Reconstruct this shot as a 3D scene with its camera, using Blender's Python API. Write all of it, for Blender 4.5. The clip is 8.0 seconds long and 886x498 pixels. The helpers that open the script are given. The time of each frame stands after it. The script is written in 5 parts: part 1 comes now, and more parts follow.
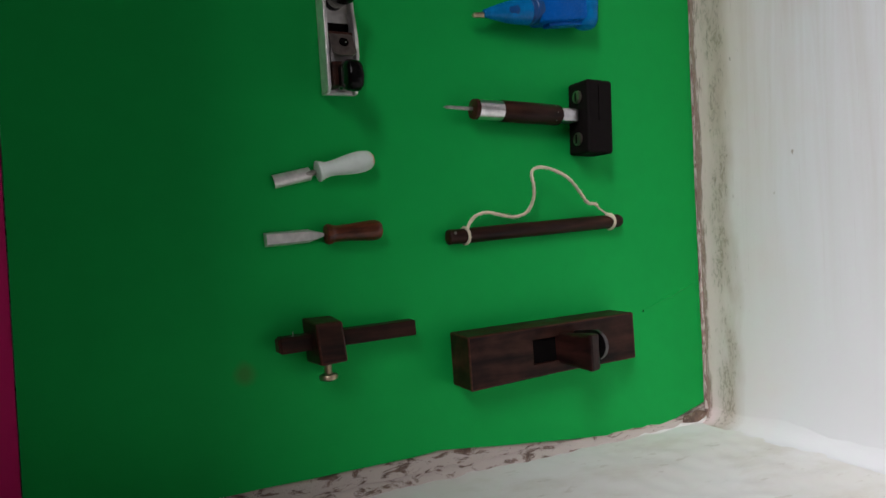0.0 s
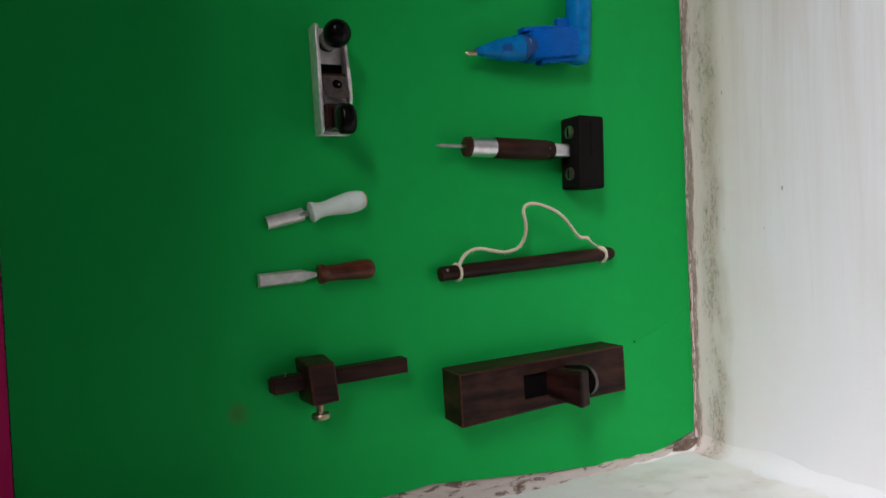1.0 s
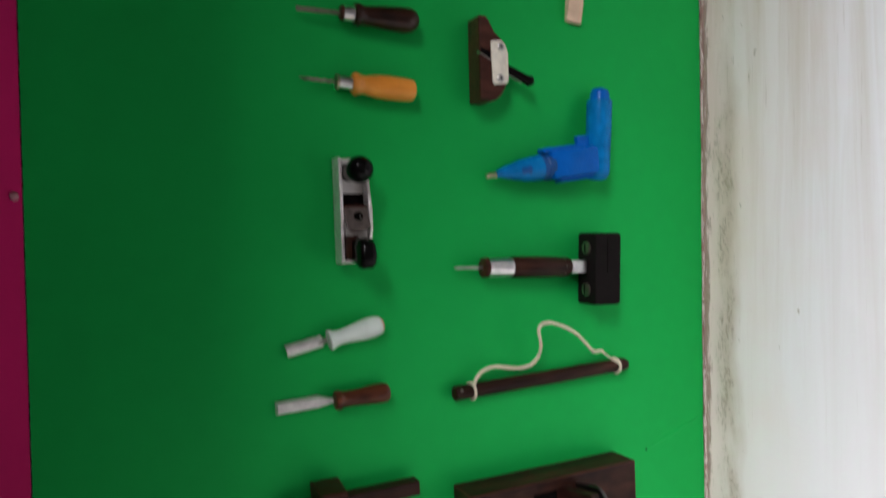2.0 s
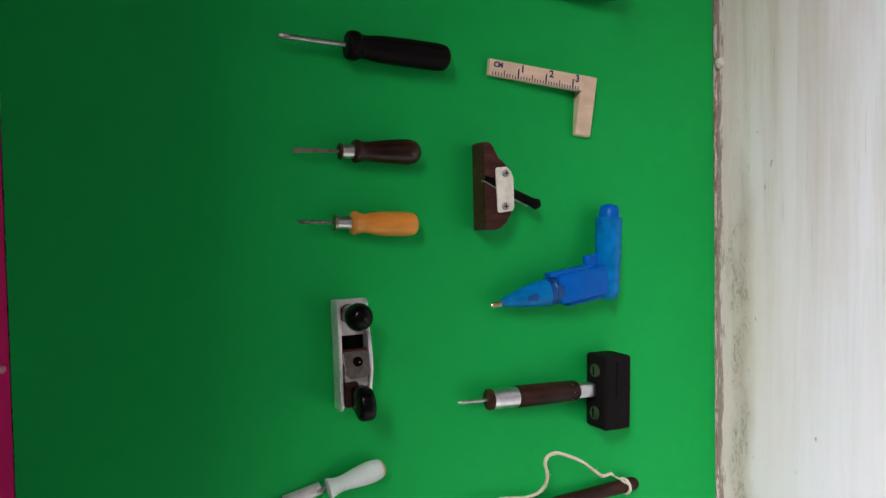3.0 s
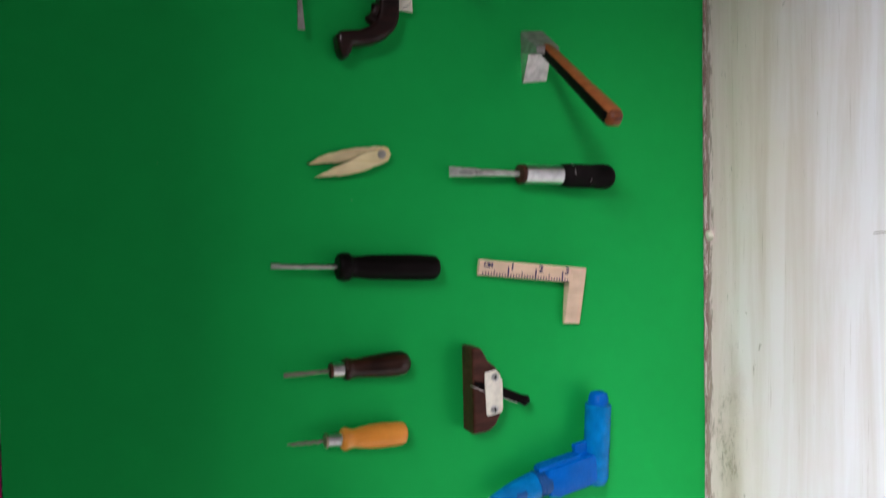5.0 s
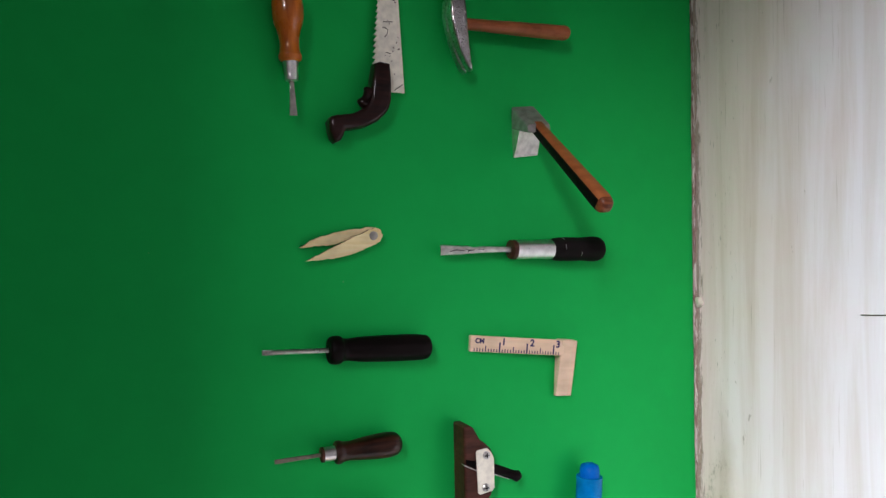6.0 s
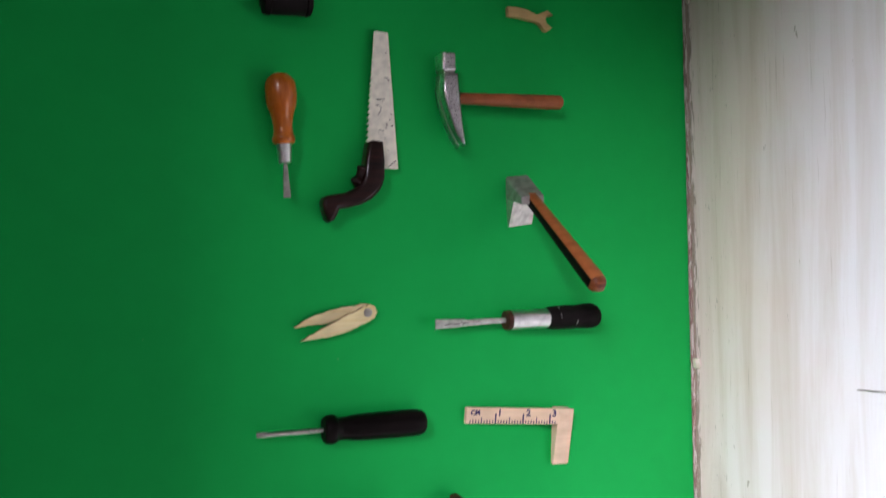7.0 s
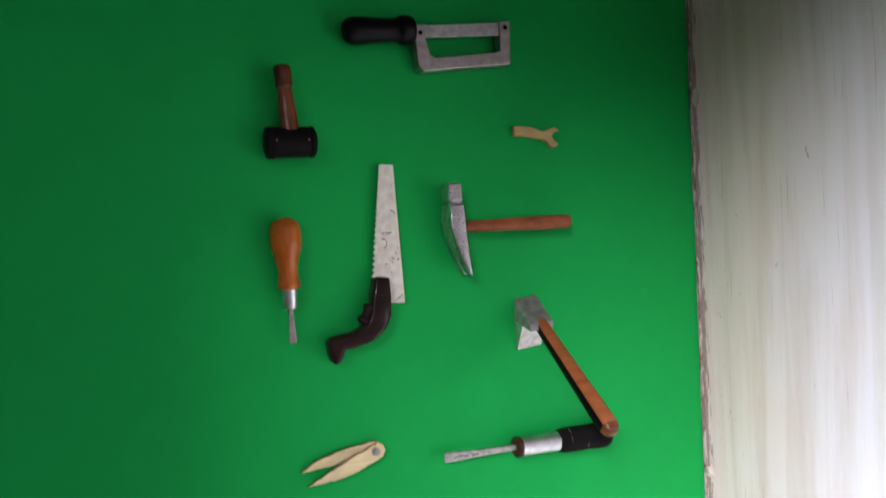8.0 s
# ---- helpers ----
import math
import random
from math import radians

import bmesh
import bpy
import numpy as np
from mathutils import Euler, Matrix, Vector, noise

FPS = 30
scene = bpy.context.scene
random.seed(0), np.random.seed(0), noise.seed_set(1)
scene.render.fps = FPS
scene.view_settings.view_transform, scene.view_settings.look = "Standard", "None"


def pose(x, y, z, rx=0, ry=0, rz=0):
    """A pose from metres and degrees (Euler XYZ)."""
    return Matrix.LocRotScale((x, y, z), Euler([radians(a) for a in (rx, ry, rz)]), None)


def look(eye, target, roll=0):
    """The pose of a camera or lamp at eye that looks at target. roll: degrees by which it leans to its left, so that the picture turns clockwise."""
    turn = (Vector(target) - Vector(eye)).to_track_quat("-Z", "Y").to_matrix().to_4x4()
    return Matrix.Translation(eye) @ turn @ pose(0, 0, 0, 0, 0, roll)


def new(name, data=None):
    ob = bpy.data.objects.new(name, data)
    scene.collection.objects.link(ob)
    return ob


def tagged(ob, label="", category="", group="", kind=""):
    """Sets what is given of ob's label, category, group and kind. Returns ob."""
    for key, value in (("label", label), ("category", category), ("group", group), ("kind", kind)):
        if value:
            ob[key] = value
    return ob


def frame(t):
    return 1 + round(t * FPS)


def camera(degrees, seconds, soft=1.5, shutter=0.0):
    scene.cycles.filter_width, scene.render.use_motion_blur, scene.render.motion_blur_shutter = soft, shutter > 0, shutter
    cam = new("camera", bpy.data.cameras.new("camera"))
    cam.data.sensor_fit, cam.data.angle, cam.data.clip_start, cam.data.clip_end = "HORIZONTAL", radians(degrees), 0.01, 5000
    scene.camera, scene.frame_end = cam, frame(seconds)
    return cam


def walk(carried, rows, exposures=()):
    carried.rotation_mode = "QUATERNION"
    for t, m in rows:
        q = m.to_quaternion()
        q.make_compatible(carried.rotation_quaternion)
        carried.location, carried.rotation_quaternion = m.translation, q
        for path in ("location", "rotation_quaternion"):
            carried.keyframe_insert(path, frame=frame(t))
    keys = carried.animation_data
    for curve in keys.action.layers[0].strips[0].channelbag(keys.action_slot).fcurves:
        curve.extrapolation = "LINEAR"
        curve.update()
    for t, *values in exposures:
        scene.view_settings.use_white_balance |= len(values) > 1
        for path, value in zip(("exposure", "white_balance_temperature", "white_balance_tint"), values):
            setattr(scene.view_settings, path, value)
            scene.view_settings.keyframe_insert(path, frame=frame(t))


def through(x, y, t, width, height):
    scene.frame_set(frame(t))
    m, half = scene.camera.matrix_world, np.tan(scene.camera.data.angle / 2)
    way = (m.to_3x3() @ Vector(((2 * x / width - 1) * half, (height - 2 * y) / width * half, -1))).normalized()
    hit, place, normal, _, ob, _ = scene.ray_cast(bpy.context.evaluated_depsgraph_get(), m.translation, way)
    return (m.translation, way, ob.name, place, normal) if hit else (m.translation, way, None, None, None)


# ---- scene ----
cam = camera(65.0, 8.0, soft=1.4, shutter=0.5)
PATH = [
    (0, (0.00367, -0.1975, 1.22535), (0.11723, 0.02517, 1.2206), -2.83),
    (0.5, (0.00493, -0.20011, 1.23184), (0.11956, 0.022, 1.2269), -2.55),
    (1, (0.00521, -0.2004, 1.23836), (0.11908, 0.02207, 1.23203), -2.56),
    (1.5, (0.00358, -0.20336, 1.25201), (0.11554, 0.02006, 1.2449), -2.0),
    (2, (0.00554, -0.20334, 1.27649), (0.11365, 0.02202, 1.27116), -1.03),
    (2.2, (0.00485, -0.20245, 1.29236), (0.11238, 0.02317, 1.2867), -0.25),
    (3.3, (0.01401, -0.19654, 1.32144), (0.11709, 0.03106, 1.31262), -1.38),
    (3.5, (0.01375, -0.19664, 1.32141), (0.11645, 0.03112, 1.31246), -1.37),
    (4, (0.01193, -0.19868, 1.33315), (0.11456, 0.02914, 1.32525), -0.95),
    (4.5, (0.0127, -0.19885, 1.35191), (0.11383, 0.0297, 1.34575), -1.46),
    (5, (0.01731, -0.20157, 1.38267), (0.11933, 0.02658, 1.37633), -0.89),
    (5.2, (0.01731, -0.20108, 1.39281), (0.12037, 0.02666, 1.38903), -0.78),
    (6.5, (0.01712, -0.2027, 1.40828), (0.12295, 0.02379, 1.40672), -1.01),
    (7, (0.02032, -0.20363, 1.4235), (0.12405, 0.02383, 1.42506), -1.27),
    (7.5, (0.02317, -0.20249, 1.44455), (0.12704, 0.02491, 1.44616), -1.33),
    (8, (0.02177, -0.20138, 1.46298), (0.12382, 0.02682, 1.4662), -1.99),
]
EXPOSURES = [(0.0, -0.86, 6500, 12), (2.0, -0.42, 6500, 13), (3.5, -0.16, 6400, 14), (5.0, 0.1, 6350, 15), (6.5, 0.27, 6280, 16), (8.0, 0.72, 6180, 19)]
walk(cam, [(t, look(eye, target, roll)) for t, eye, target, roll in PATH], EXPOSURES)

# ---------------------------------------------------------------- world and light
world = bpy.data.worlds.new("world")
scene.world = world
world.use_nodes = True
wn = world.node_tree.nodes
sky = wn.new("ShaderNodeTexSky")
sky.sky_type, sky.sun_disc = "NISHITA", False
sky.sun_elevation, sky.sun_rotation = radians(40), radians(60)
wn["Background"].inputs["Strength"].default_value = 0.1
world.node_tree.links.new(sky.outputs[0], wn["Background"].inputs["Color"])


def area_lamp(name, eye, target, w, h, watts, colour):
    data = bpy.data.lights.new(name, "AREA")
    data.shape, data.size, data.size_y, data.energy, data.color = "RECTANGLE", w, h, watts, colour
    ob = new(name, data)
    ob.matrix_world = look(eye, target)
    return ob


# unseen lamp at upper left, where tool shadows point; the window is assumed
area_lamp("window_daylight", (-0.9, -1.0, 2.5), (0.0, -1.0, 2.5), 1.05, 1.15, 185.0, (1.0, 0.955, 0.985))
# unseen lamp added low on the right to brighten the card's lower part
area_lamp("low_window_daylight", (1.79, -2.1, 0.55), (0.0, -2.1, 0.55), 1.0, 1.0, 9.0, (1.0, 0.97, 0.99))


# ---------------------------------------------------------------- materials
def nodes(name):
    m = bpy.data.materials.new(name)
    m.use_nodes = True
    t = m.node_tree
    return m, t.nodes, t.links, t.nodes["Principled BSDF"]


def coords(n, l, scale, spread=True):
    """Object coordinates times a scale, shifted object by object."""
    tc, mp = n.new("ShaderNodeTexCoord"), n.new("ShaderNodeMapping")
    mp.inputs["Scale"].default_value = scale
    l.new(tc.outputs["Object"], mp.inputs["Vector"])
    if spread:
        oi, mu = n.new("ShaderNodeObjectInfo"), n.new("ShaderNodeVectorMath")
        mu.operation = "MULTIPLY"
        mu.inputs[1].default_value = (7.0, 11.0, 5.0)
        l.new(oi.outputs["Random"], mu.inputs[0])
        l.new(mu.outputs[0], mp.inputs["Location"])
    return mp.outputs["Vector"]


def tex_noise(n, l, vec, scale, detail=4.0, rough=0.55, distort=0.0):
    t = n.new("ShaderNodeTexNoise")
    t.inputs["Scale"].default_value, t.inputs["Detail"].default_value = scale, detail
    t.inputs["Roughness"].default_value, t.inputs["Distortion"].default_value = rough, distort
    l.new(vec, t.inputs["Vector"])
    return t.outputs["Fac"]


def ramp(n, l, fac, stops):
    r = n.new("ShaderNodeValToRGB")
    e = r.color_ramp.elements
    while len(e) < len(stops):
        e.new(0.5)
    for k, (p, c) in zip(e, stops):
        k.position = p
        k.color = (*c, 1.0) if len(c) == 3 else c
    l.new(fac, r.inputs["Fac"])
    return r.outputs["Color"]


def grey(v):
    return (v, v, v)


def mix(n, l, kind, fac, a, b):
    m = n.new("ShaderNodeMix")
    m.data_type, m.blend_type = "RGBA", kind
    for sock, v in ((m.inputs["Factor"], fac), (m.inputs[6], a), (m.inputs[7], b)):
        if hasattr(v, "is_linked"):
            l.new(v, sock)
        elif isinstance(v, tuple):
            sock.default_value = (*v, 1.0)
        else:
            sock.default_value = v
    return m.outputs[2]


def maths(n, l, op, a, b=0.0, clamp=False):
    m = n.new("ShaderNodeMath")
    m.operation, m.use_clamp = op, clamp
    for sock, v in ((m.inputs[0], a), (m.inputs[1], b)):
        if hasattr(v, "is_linked"):
            l.new(v, sock)
        else:
            sock.default_value = v
    return m.outputs[0]


def bump(n, l, bsdf, height, strength, distance):
    b = n.new("ShaderNodeBump")
    b.inputs["Strength"].default_value, b.inputs["Distance"].default_value = strength, distance
    l.new(height, b.inputs["Height"])
    l.new(b.outputs["Normal"], bsdf.inputs["Normal"])


def wood(name, dark, light, rough=0.45, coat=0.2, fine=1.0, axis=0, mottle=0.6, shine=0.22):
    m, n, l, b = nodes(name)
    v = coords(n, l, tuple((70 if k == axis else 620) * fine for k in range(3)))
    grain = tex_noise(n, l, v, 1.0, 5, 0.6, 0.4)
    v2 = coords(n, l, (120, 160, 160))
    blotch = tex_noise(n, l, v2, 1.0, 3)
    c = ramp(n, l, grain, [(0.3, dark), (0.7, light)])
    shade = ramp(n, l, blotch, [(0.3, grey(mottle)), (0.7, grey(1.1))])
    l.new(mix(n, l, "MULTIPLY", 1.0, c, shade), b.inputs["Base Color"])
    l.new(maths(n, l, "MULTIPLY_ADD", blotch, 0.35), b.inputs["Roughness"])
    b.inputs["Roughness"].links[0].from_node.inputs[2].default_value = rough - 0.17
    b.inputs["Specular IOR Level"].default_value = 0.12 if max(light) > 0.02 else 0.05
    b.inputs["Coat Weight"].default_value = coat
    b.inputs["Coat Roughness"].default_value = shine
    bump(n, l, b, grain, 0.35, 0.00025)
    return m


def metal(name, colour, rough=0.3, crinkle=0.0, dirt=0.25, metallic=1.0):
    m, n, l, b = nodes(name)
    v = coords(n, l, (1, 1, 1))
    big = tex_noise(n, l, v, 420, 2, 0.5)
    small = tex_noise(n, l, v, 2200, 3, 0.6)
    shade = ramp(n, l, big, [(0.3, grey(1 - dirt)), (0.65, grey(1.0))])
    l.new(mix(n, l, "MULTIPLY", 1.0, colour, shade), b.inputs["Base Color"])
    b.inputs["Metallic"].default_value = metallic
    l.new(maths(n, l, "MULTIPLY_ADD", small, 0.3), b.inputs["Roughness"])
    b.inputs["Roughness"].links[0].from_node.inputs[2].default_value = rough - 0.12
    bump(n, l, b, big if crinkle else small, 0.15 + crinkle, 0.0003 if crinkle else 0.00005)
    return m


def plastic(name, colour, rough=0.3, vary=0.2, through=0.0, gloss=0.3):
    m, n, l, b = nodes(name)
    v = coords(n, l, (1, 1, 1))
    big = tex_noise(n, l, v, 260, 3)
    small = tex_noise(n, l, v, 1800, 4, 0.65)
    shade = ramp(n, l, big, [(0.3, grey(1 - vary)), (0.7, grey(1.0))])
    l.new(mix(n, l, "MULTIPLY", 1.0, colour, shade), b.inputs["Base Color"])
    l.new(maths(n, l, "MULTIPLY_ADD", small, 0.3), b.inputs["Roughness"])
    b.inputs["Roughness"].links[0].from_node.inputs[2].default_value = rough - 0.1
    b.inputs["Specular IOR Level"].default_value = 0.0 if rough > 0.8 and max(colour) < 0.02 else gloss if max(colour) > 0.02 else 0.15 if rough < 0.5 else 0.06
    b.inputs["Subsurface Weight"].default_value = through
    b.inputs["Subsurface Radius"].default_value = (0.003, 0.003, 0.003)
    b.inputs["Subsurface Scale"].default_value = 0.6
    bump(n, l, b, small, 0.15, 0.0001)
    return m


def card(name, colour, stain=False, satin=0.0):
    """Satin coloured card, with faint mottling and paper fibre."""
    m, n, l, b = nodes(name)
    v = coords(n, l, (1, 1, 1), spread=False)
    big = tex_noise(n, l, v, 14, 3)
    mid = tex_noise(n, l, v, 130, 3)
    fibre = tex_noise(n, l, v, 2600, 3, 0.7)
    shade = ramp(n, l, big, [(0.3, grey(0.93)), (0.7, grey(1.0))])
    c = mix(n, l, "MULTIPLY", 1.0, colour, shade)
    c = mix(n, l, "MULTIPLY", 1.0, c, ramp(n, l, mid, [(0.35, grey(0.96)), (0.65, grey(1.0))]))
    if stain:
        sx = n.new("ShaderNodeVectorMath")
        sx.operation = "DISTANCE"
        sx.inputs[1].default_value = (0.0406, 0.0, 1.1896)
        l.new(v, sx.inputs[0])
        near = maths(n, l, "MULTIPLY_ADD", mid, 0.003)
        near.node.inputs[2].default_value = -0.0015
        d = maths(n, l, "ADD", sx.outputs["Value"], near)
        f = ramp(n, l, maths(n, l, "MULTIPLY", d, 200.0), [(0.2, grey(0.45)), (0.8, grey(0.0))])
        c = mix(n, l, "MIX", f, c, (0.10, 0.13, 0.035))
        vor = n.new("ShaderNodeTexVoronoi")
        vor.inputs["Scale"].default_value = 34
        l.new(v, vor.inputs["Vector"])
        fleck = ramp(n, l, vor.outputs["Distance"], [(0.006, grey(0.45)), (0.012, grey(0.0))])
        c = mix(n, l, "MIX", fleck, c, (0.2, 0.32, 0.17))
    l.new(c, b.inputs["Base Color"])
    b.inputs["Roughness"].default_value = 0.45
    b.inputs["Metallic"].default_value = satin
    b.inputs["Specular IOR Level"].default_value = 0.16
    bump(n, l, b, fibre, 0.2, 0.00005)
    return m


def plaster(name, base, brown, streak, wear=1.0):
    """Old limewash: brushed streaks, chips and stains down to brown plaster."""
    m, n, l, b = nodes(name)
    v = coords(n, l, (1, 1, 1), spread=False)
    vs = coords(n, l, streak, spread=False)
    lines = tex_noise(n, l, vs, 1.0, 6, 0.65)
    vl = coords(n, l, tuple(s * 3.1 for s in streak), spread=False)
    thin = tex_noise(n, l, vl, 1.0, 4, 0.6)
    cloud = tex_noise(n, l, v, 22, 4, 0.6)
    grit = tex_noise(n, l, v, 900, 4, 0.7)
    c = ramp(n, l, cloud, [(0.3, tuple(x * k for x, k in zip(base, (0.93, 0.90, 0.85)))), (0.7, base)])
    c = mix(n, l, "MULTIPLY", wear, c, ramp(n, l, lines, [(0.32, (0.80, 0.77, 0.70)), (0.5, grey(1.0))]))
    c = mix(n, l, "MULTIPLY", 0.7 * wear, c, ramp(n, l, thin, [(0.30, (0.62, 0.58, 0.50)), (0.36, grey(1.0))]))
    spots = tex_noise(n, l, v, 160, 5, 0.7)
    c = mix(n, l, "MIX", ramp(n, l, spots, [(0.70, grey(0.0)), (0.76, grey(0.6))]), c, brown)
    l.new(c, b.inputs["Base Color"])
    b.inputs["Roughness"].default_value = 0.75
    b.inputs["Specular IOR Level"].default_value = 0.3
    h = mix(n, l, "ADD", 0.5, lines, grit)
    bump(n, l, b, h, 0.35, 0.0006)
    return m


def worn_plaster(name, pale, brown, streak, amount):
    """Plaster from which much of the paint has flaked away."""
    m, n, l, b = nodes(name)
    v = coords(n, l, streak, spread=False)
    flake = tex_noise(n, l, v, 1.0, 7, 0.68, 0.6)
    v1 = coords(n, l, (1, 1, 1), spread=False)
    tone = tex_noise(n, l, v1, 240, 4, 0.6)
    grit = tex_noise(n, l, v1, 1500, 3, 0.7)
    bare = ramp(n, l, tone, [(0.35, tuple(x * 0.5 for x in brown)), (0.65, brown)])
    f = ramp(n, l, flake, [(amount - 0.04, grey(1.0)), (amount + 0.04, grey(0.0))])
    c = mix(n, l, "MIX", f, pale, bare)
    l.new(c, b.inputs["Base Color"])
    b.inputs["Roughness"].default_value = 0.85
    bump(n, l, b, mix(n, l, "ADD", 0.6, flake, grit), 0.6, 0.0008)
    return m


GREEN = card("green_card", (0.004, 0.44, 0.079), stain=True, satin=0.35)
MAGENTA = card("magenta_card", (0.72, 0.018, 0.17))
SILL = plaster("sill_limewash", (0.80, 0.80, 0.80), (0.50, 0.43, 0.36), (30, 60, 60), 0.45)
PEEL = worn_plaster("flaked_edge", (0.60, 0.53, 0.48), (0.34, 0.22, 0.18), (900, 900, 160), 0.50)
FOOT = worn_plaster("flaked_foot", (0.54, 0.48, 0.44), (0.23, 0.15, 0.12), (130, 200, 330), 0.445)
BARE = worn_plaster("bare_plaster", (0.40, 0.33, 0.28), (0.22, 0.15, 0.11), (300, 300, 500), 0.60)
# kept dark so that the unseen walls bounce little light onto the card
ROOM = plaster("room_paint", (0.15, 0.15, 0.147), (0.5, 0.45, 0.4), (30, 30, 8))
FLOOR = plaster("cement", (0.16, 0.155, 0.145), (0.1, 0.17, 0.14), (6, 6, 6))

ROSE = wood("rosewood", (0.009, 0.004, 0.0035), (0.055, 0.019, 0.011), 0.45, 0.12, 0.55)
WEDGE = wood("rosewood_wedge", (0.006, 0.003, 0.003), (0.042, 0.013, 0.010), 0.45, 0.12, 0.55, 2)
GLOSS = wood("dark_varnished_wood", (0.006, 0.003, 0.003), (0.034, 0.011, 0.009), 0.4, 0.18, 1.0, 0, 0.6, 0.06)
BROWN = wood("brown_wood", (0.030, 0.010, 0.007), (0.095, 0.032, 0.021), 0.45, 0.15)
EBONY = wood("blackened_wood", (0.003, 0.002, 0.002), (0.009, 0.006, 0.006), 0.5, 0.06)
AMBER = wood("varnished_amber_wood", (0.68, 0.235, 0.028), (0.80, 0.33, 0.055), 0.33, 0.5, 0.6, 0, 0.85, 0.15)
ORANGE = wood("varnished_red_wood", (0.34, 0.075, 0.007), (0.56, 0.16, 0.018), 0.3, 0.7, 0.8, 0, 0.85, 0.1)
PLANK = wood("streaked_rosewood", (0.004, 0.002, 0.002), (0.070, 0.027, 0.018), 0.5, 0.06, 0.3, 0, 0.35)
STREAK = wood("streaked_turned_wood", (0.003, 0.002, 0.002), (0.065, 0.020, 0.010), 0.4, 0.35, 0.5, 0, 0.35, 0.12)
ADZE = wood("rubbed_red_wood", (0.23, 0.066, 0.020), (0.38, 0.125, 0.040), 0.4, 0.35, 0.3, 0, 0.85, 0.15)
GRIP = wood("worn_reddish_wood", (0.09, 0.024, 0.010), (0.29, 0.085, 0.030), 0.4, 0.35)
RED = wood("reddish_wood", (0.29, 0.075, 0.028), (0.45, 0.145, 0.060), 0.42, 0.2)
CHERRY = wood("chisel_wood", (0.055, 0.014, 0.008), (0.19, 0.048, 0.018), 0.4, 0.5, 1.0, 0, 0.35, 0.12)
PINE = wood("pale_wood", (0.66, 0.48, 0.33), (0.76, 0.575, 0.42), 0.6, 0.0, 0.6, 0, 0.9)
IVORY = wood("cream_card", (0.72, 0.59, 0.29), (0.84, 0.73, 0.44), 0.6, 0.0, 1.0, 0, 0.85)
TAN = wood("tan_ply", (0.50, 0.34, 0.14), (0.66, 0.48, 0.22), 0.6, 0.0, 1.0, 0, 0.8)
STEEL = metal("steel", (0.58, 0.57, 0.55), 0.28)
DULL = metal("dull_steel", (0.42, 0.40, 0.37), 0.40, 0.0, 0.4)
RUSTY = metal("brownish_steel", (0.33, 0.28, 0.24), 0.42, 0.0, 0.4)
BRONZE = metal("bronzed_steel", (0.24, 0.20, 0.18), 0.38, 0.0, 0.4, 0.8)
DARK = metal("dark_steel", (0.14, 0.13, 0.13), 0.3)
CHROME = metal("polished_steel", (0.60, 0.58, 0.59), 0.27, 0.08, 0.2)
BRASS = metal("brassy_steel", (0.62, 0.52, 0.36), 0.35)
FOIL = metal("foil_tape", (0.80, 0.79, 0.79), 0.30, 0.3, 0.2)
SHEET = metal("tin_sheet", (0.68, 0.66, 0.63), 0.36, 0.3, 0.35, 0.85)
BRIGHT = metal("bright_tin", (0.84, 0.82, 0.80), 0.34, 0.2, 0.2, 0.55)
TOOL = metal("tool_tin", (0.56, 0.50, 0.48), 0.36, 0.1, 0.3, 0.85)
FOLDED = metal("folded_tin", (0.36, 0.335, 0.32), 0.36, 0.1, 0.35, 0.5)
BLADE = metal("saw_sheet", (0.86, 0.82, 0.69), 0.5, 0.1, 0.2, 0.12)
BLACK = plastic("black_plastic", (0.003, 0.003, 0.003), 0.35)
BALL = plastic("black_gloss", (0.003, 0.003, 0.003), 0.16)
MATT = plastic("black_matt", (0.010, 0.008, 0.008), 0.55)
BLUE = plastic("blue_plastic", (0.0, 0.120, 0.52), 0.22, 0.2, 0.0, 0.12)
SKYB = plastic("light_blue_plastic", (0.0, 0.205, 0.56), 0.2, 0.35, 0.0, 0.15)
DEEP = plastic("deep_blue_plastic", (0.002, 0.07, 0.26), 0.3, 0.2, 0.05)
# greenish colour stands for the green card showing through the plastic
MILK = plastic("milky_plastic", (0.76, 0.85, 0.79), 0.25, 0.12, 0.5)
PINK = plastic("pink_paint", (0.70, 0.36, 0.28), 0.4)
CORD = plastic("cotton_cord", (0.78, 0.70, 0.54), 0.85, 0.25)
INK = plastic("blue_black_ink", (0.03, 0.02, 0.10), 0.6)
PUTTY = plastic("putty", (0.72, 0.64, 0.54), 0.7)
PINHEAD = plastic("pink_pin", (0.62, 0.30, 0.36), 0.4)
# black for the shade inside holes, mouths and slots, and for scratches
HOLLOW = plastic("hollow_shade_black", (0.006, 0.005, 0.005), 0.9)

# ---------------------------------------------------------------- mesh helpers
MM = 0.001


def part(name, bm, material, parent, label=""):
    """One mesh, in millimetres of its thing's own axes: u along, v across, w out of the card."""
    bmesh.ops.scale(bm, vec=(MM, MM, MM), verts=bm.verts)
    bmesh.ops.recalc_face_normals(bm, faces=bm.faces)
    me = bpy.data.meshes.new(name)
    bm.to_mesh(me)
    bm.free()
    me.materials.append(material)
    ob = new(name, me)
    ob.parent = parent
    if label:
        tagged(ob, label=label)
    return ob


def smooth(ob, angle=40):
    me = ob.data
    me.polygons.foreach_set("use_smooth", [True] * len(me.polygons))
    me.set_sharp_from_angle(angle=radians(angle))
    return ob


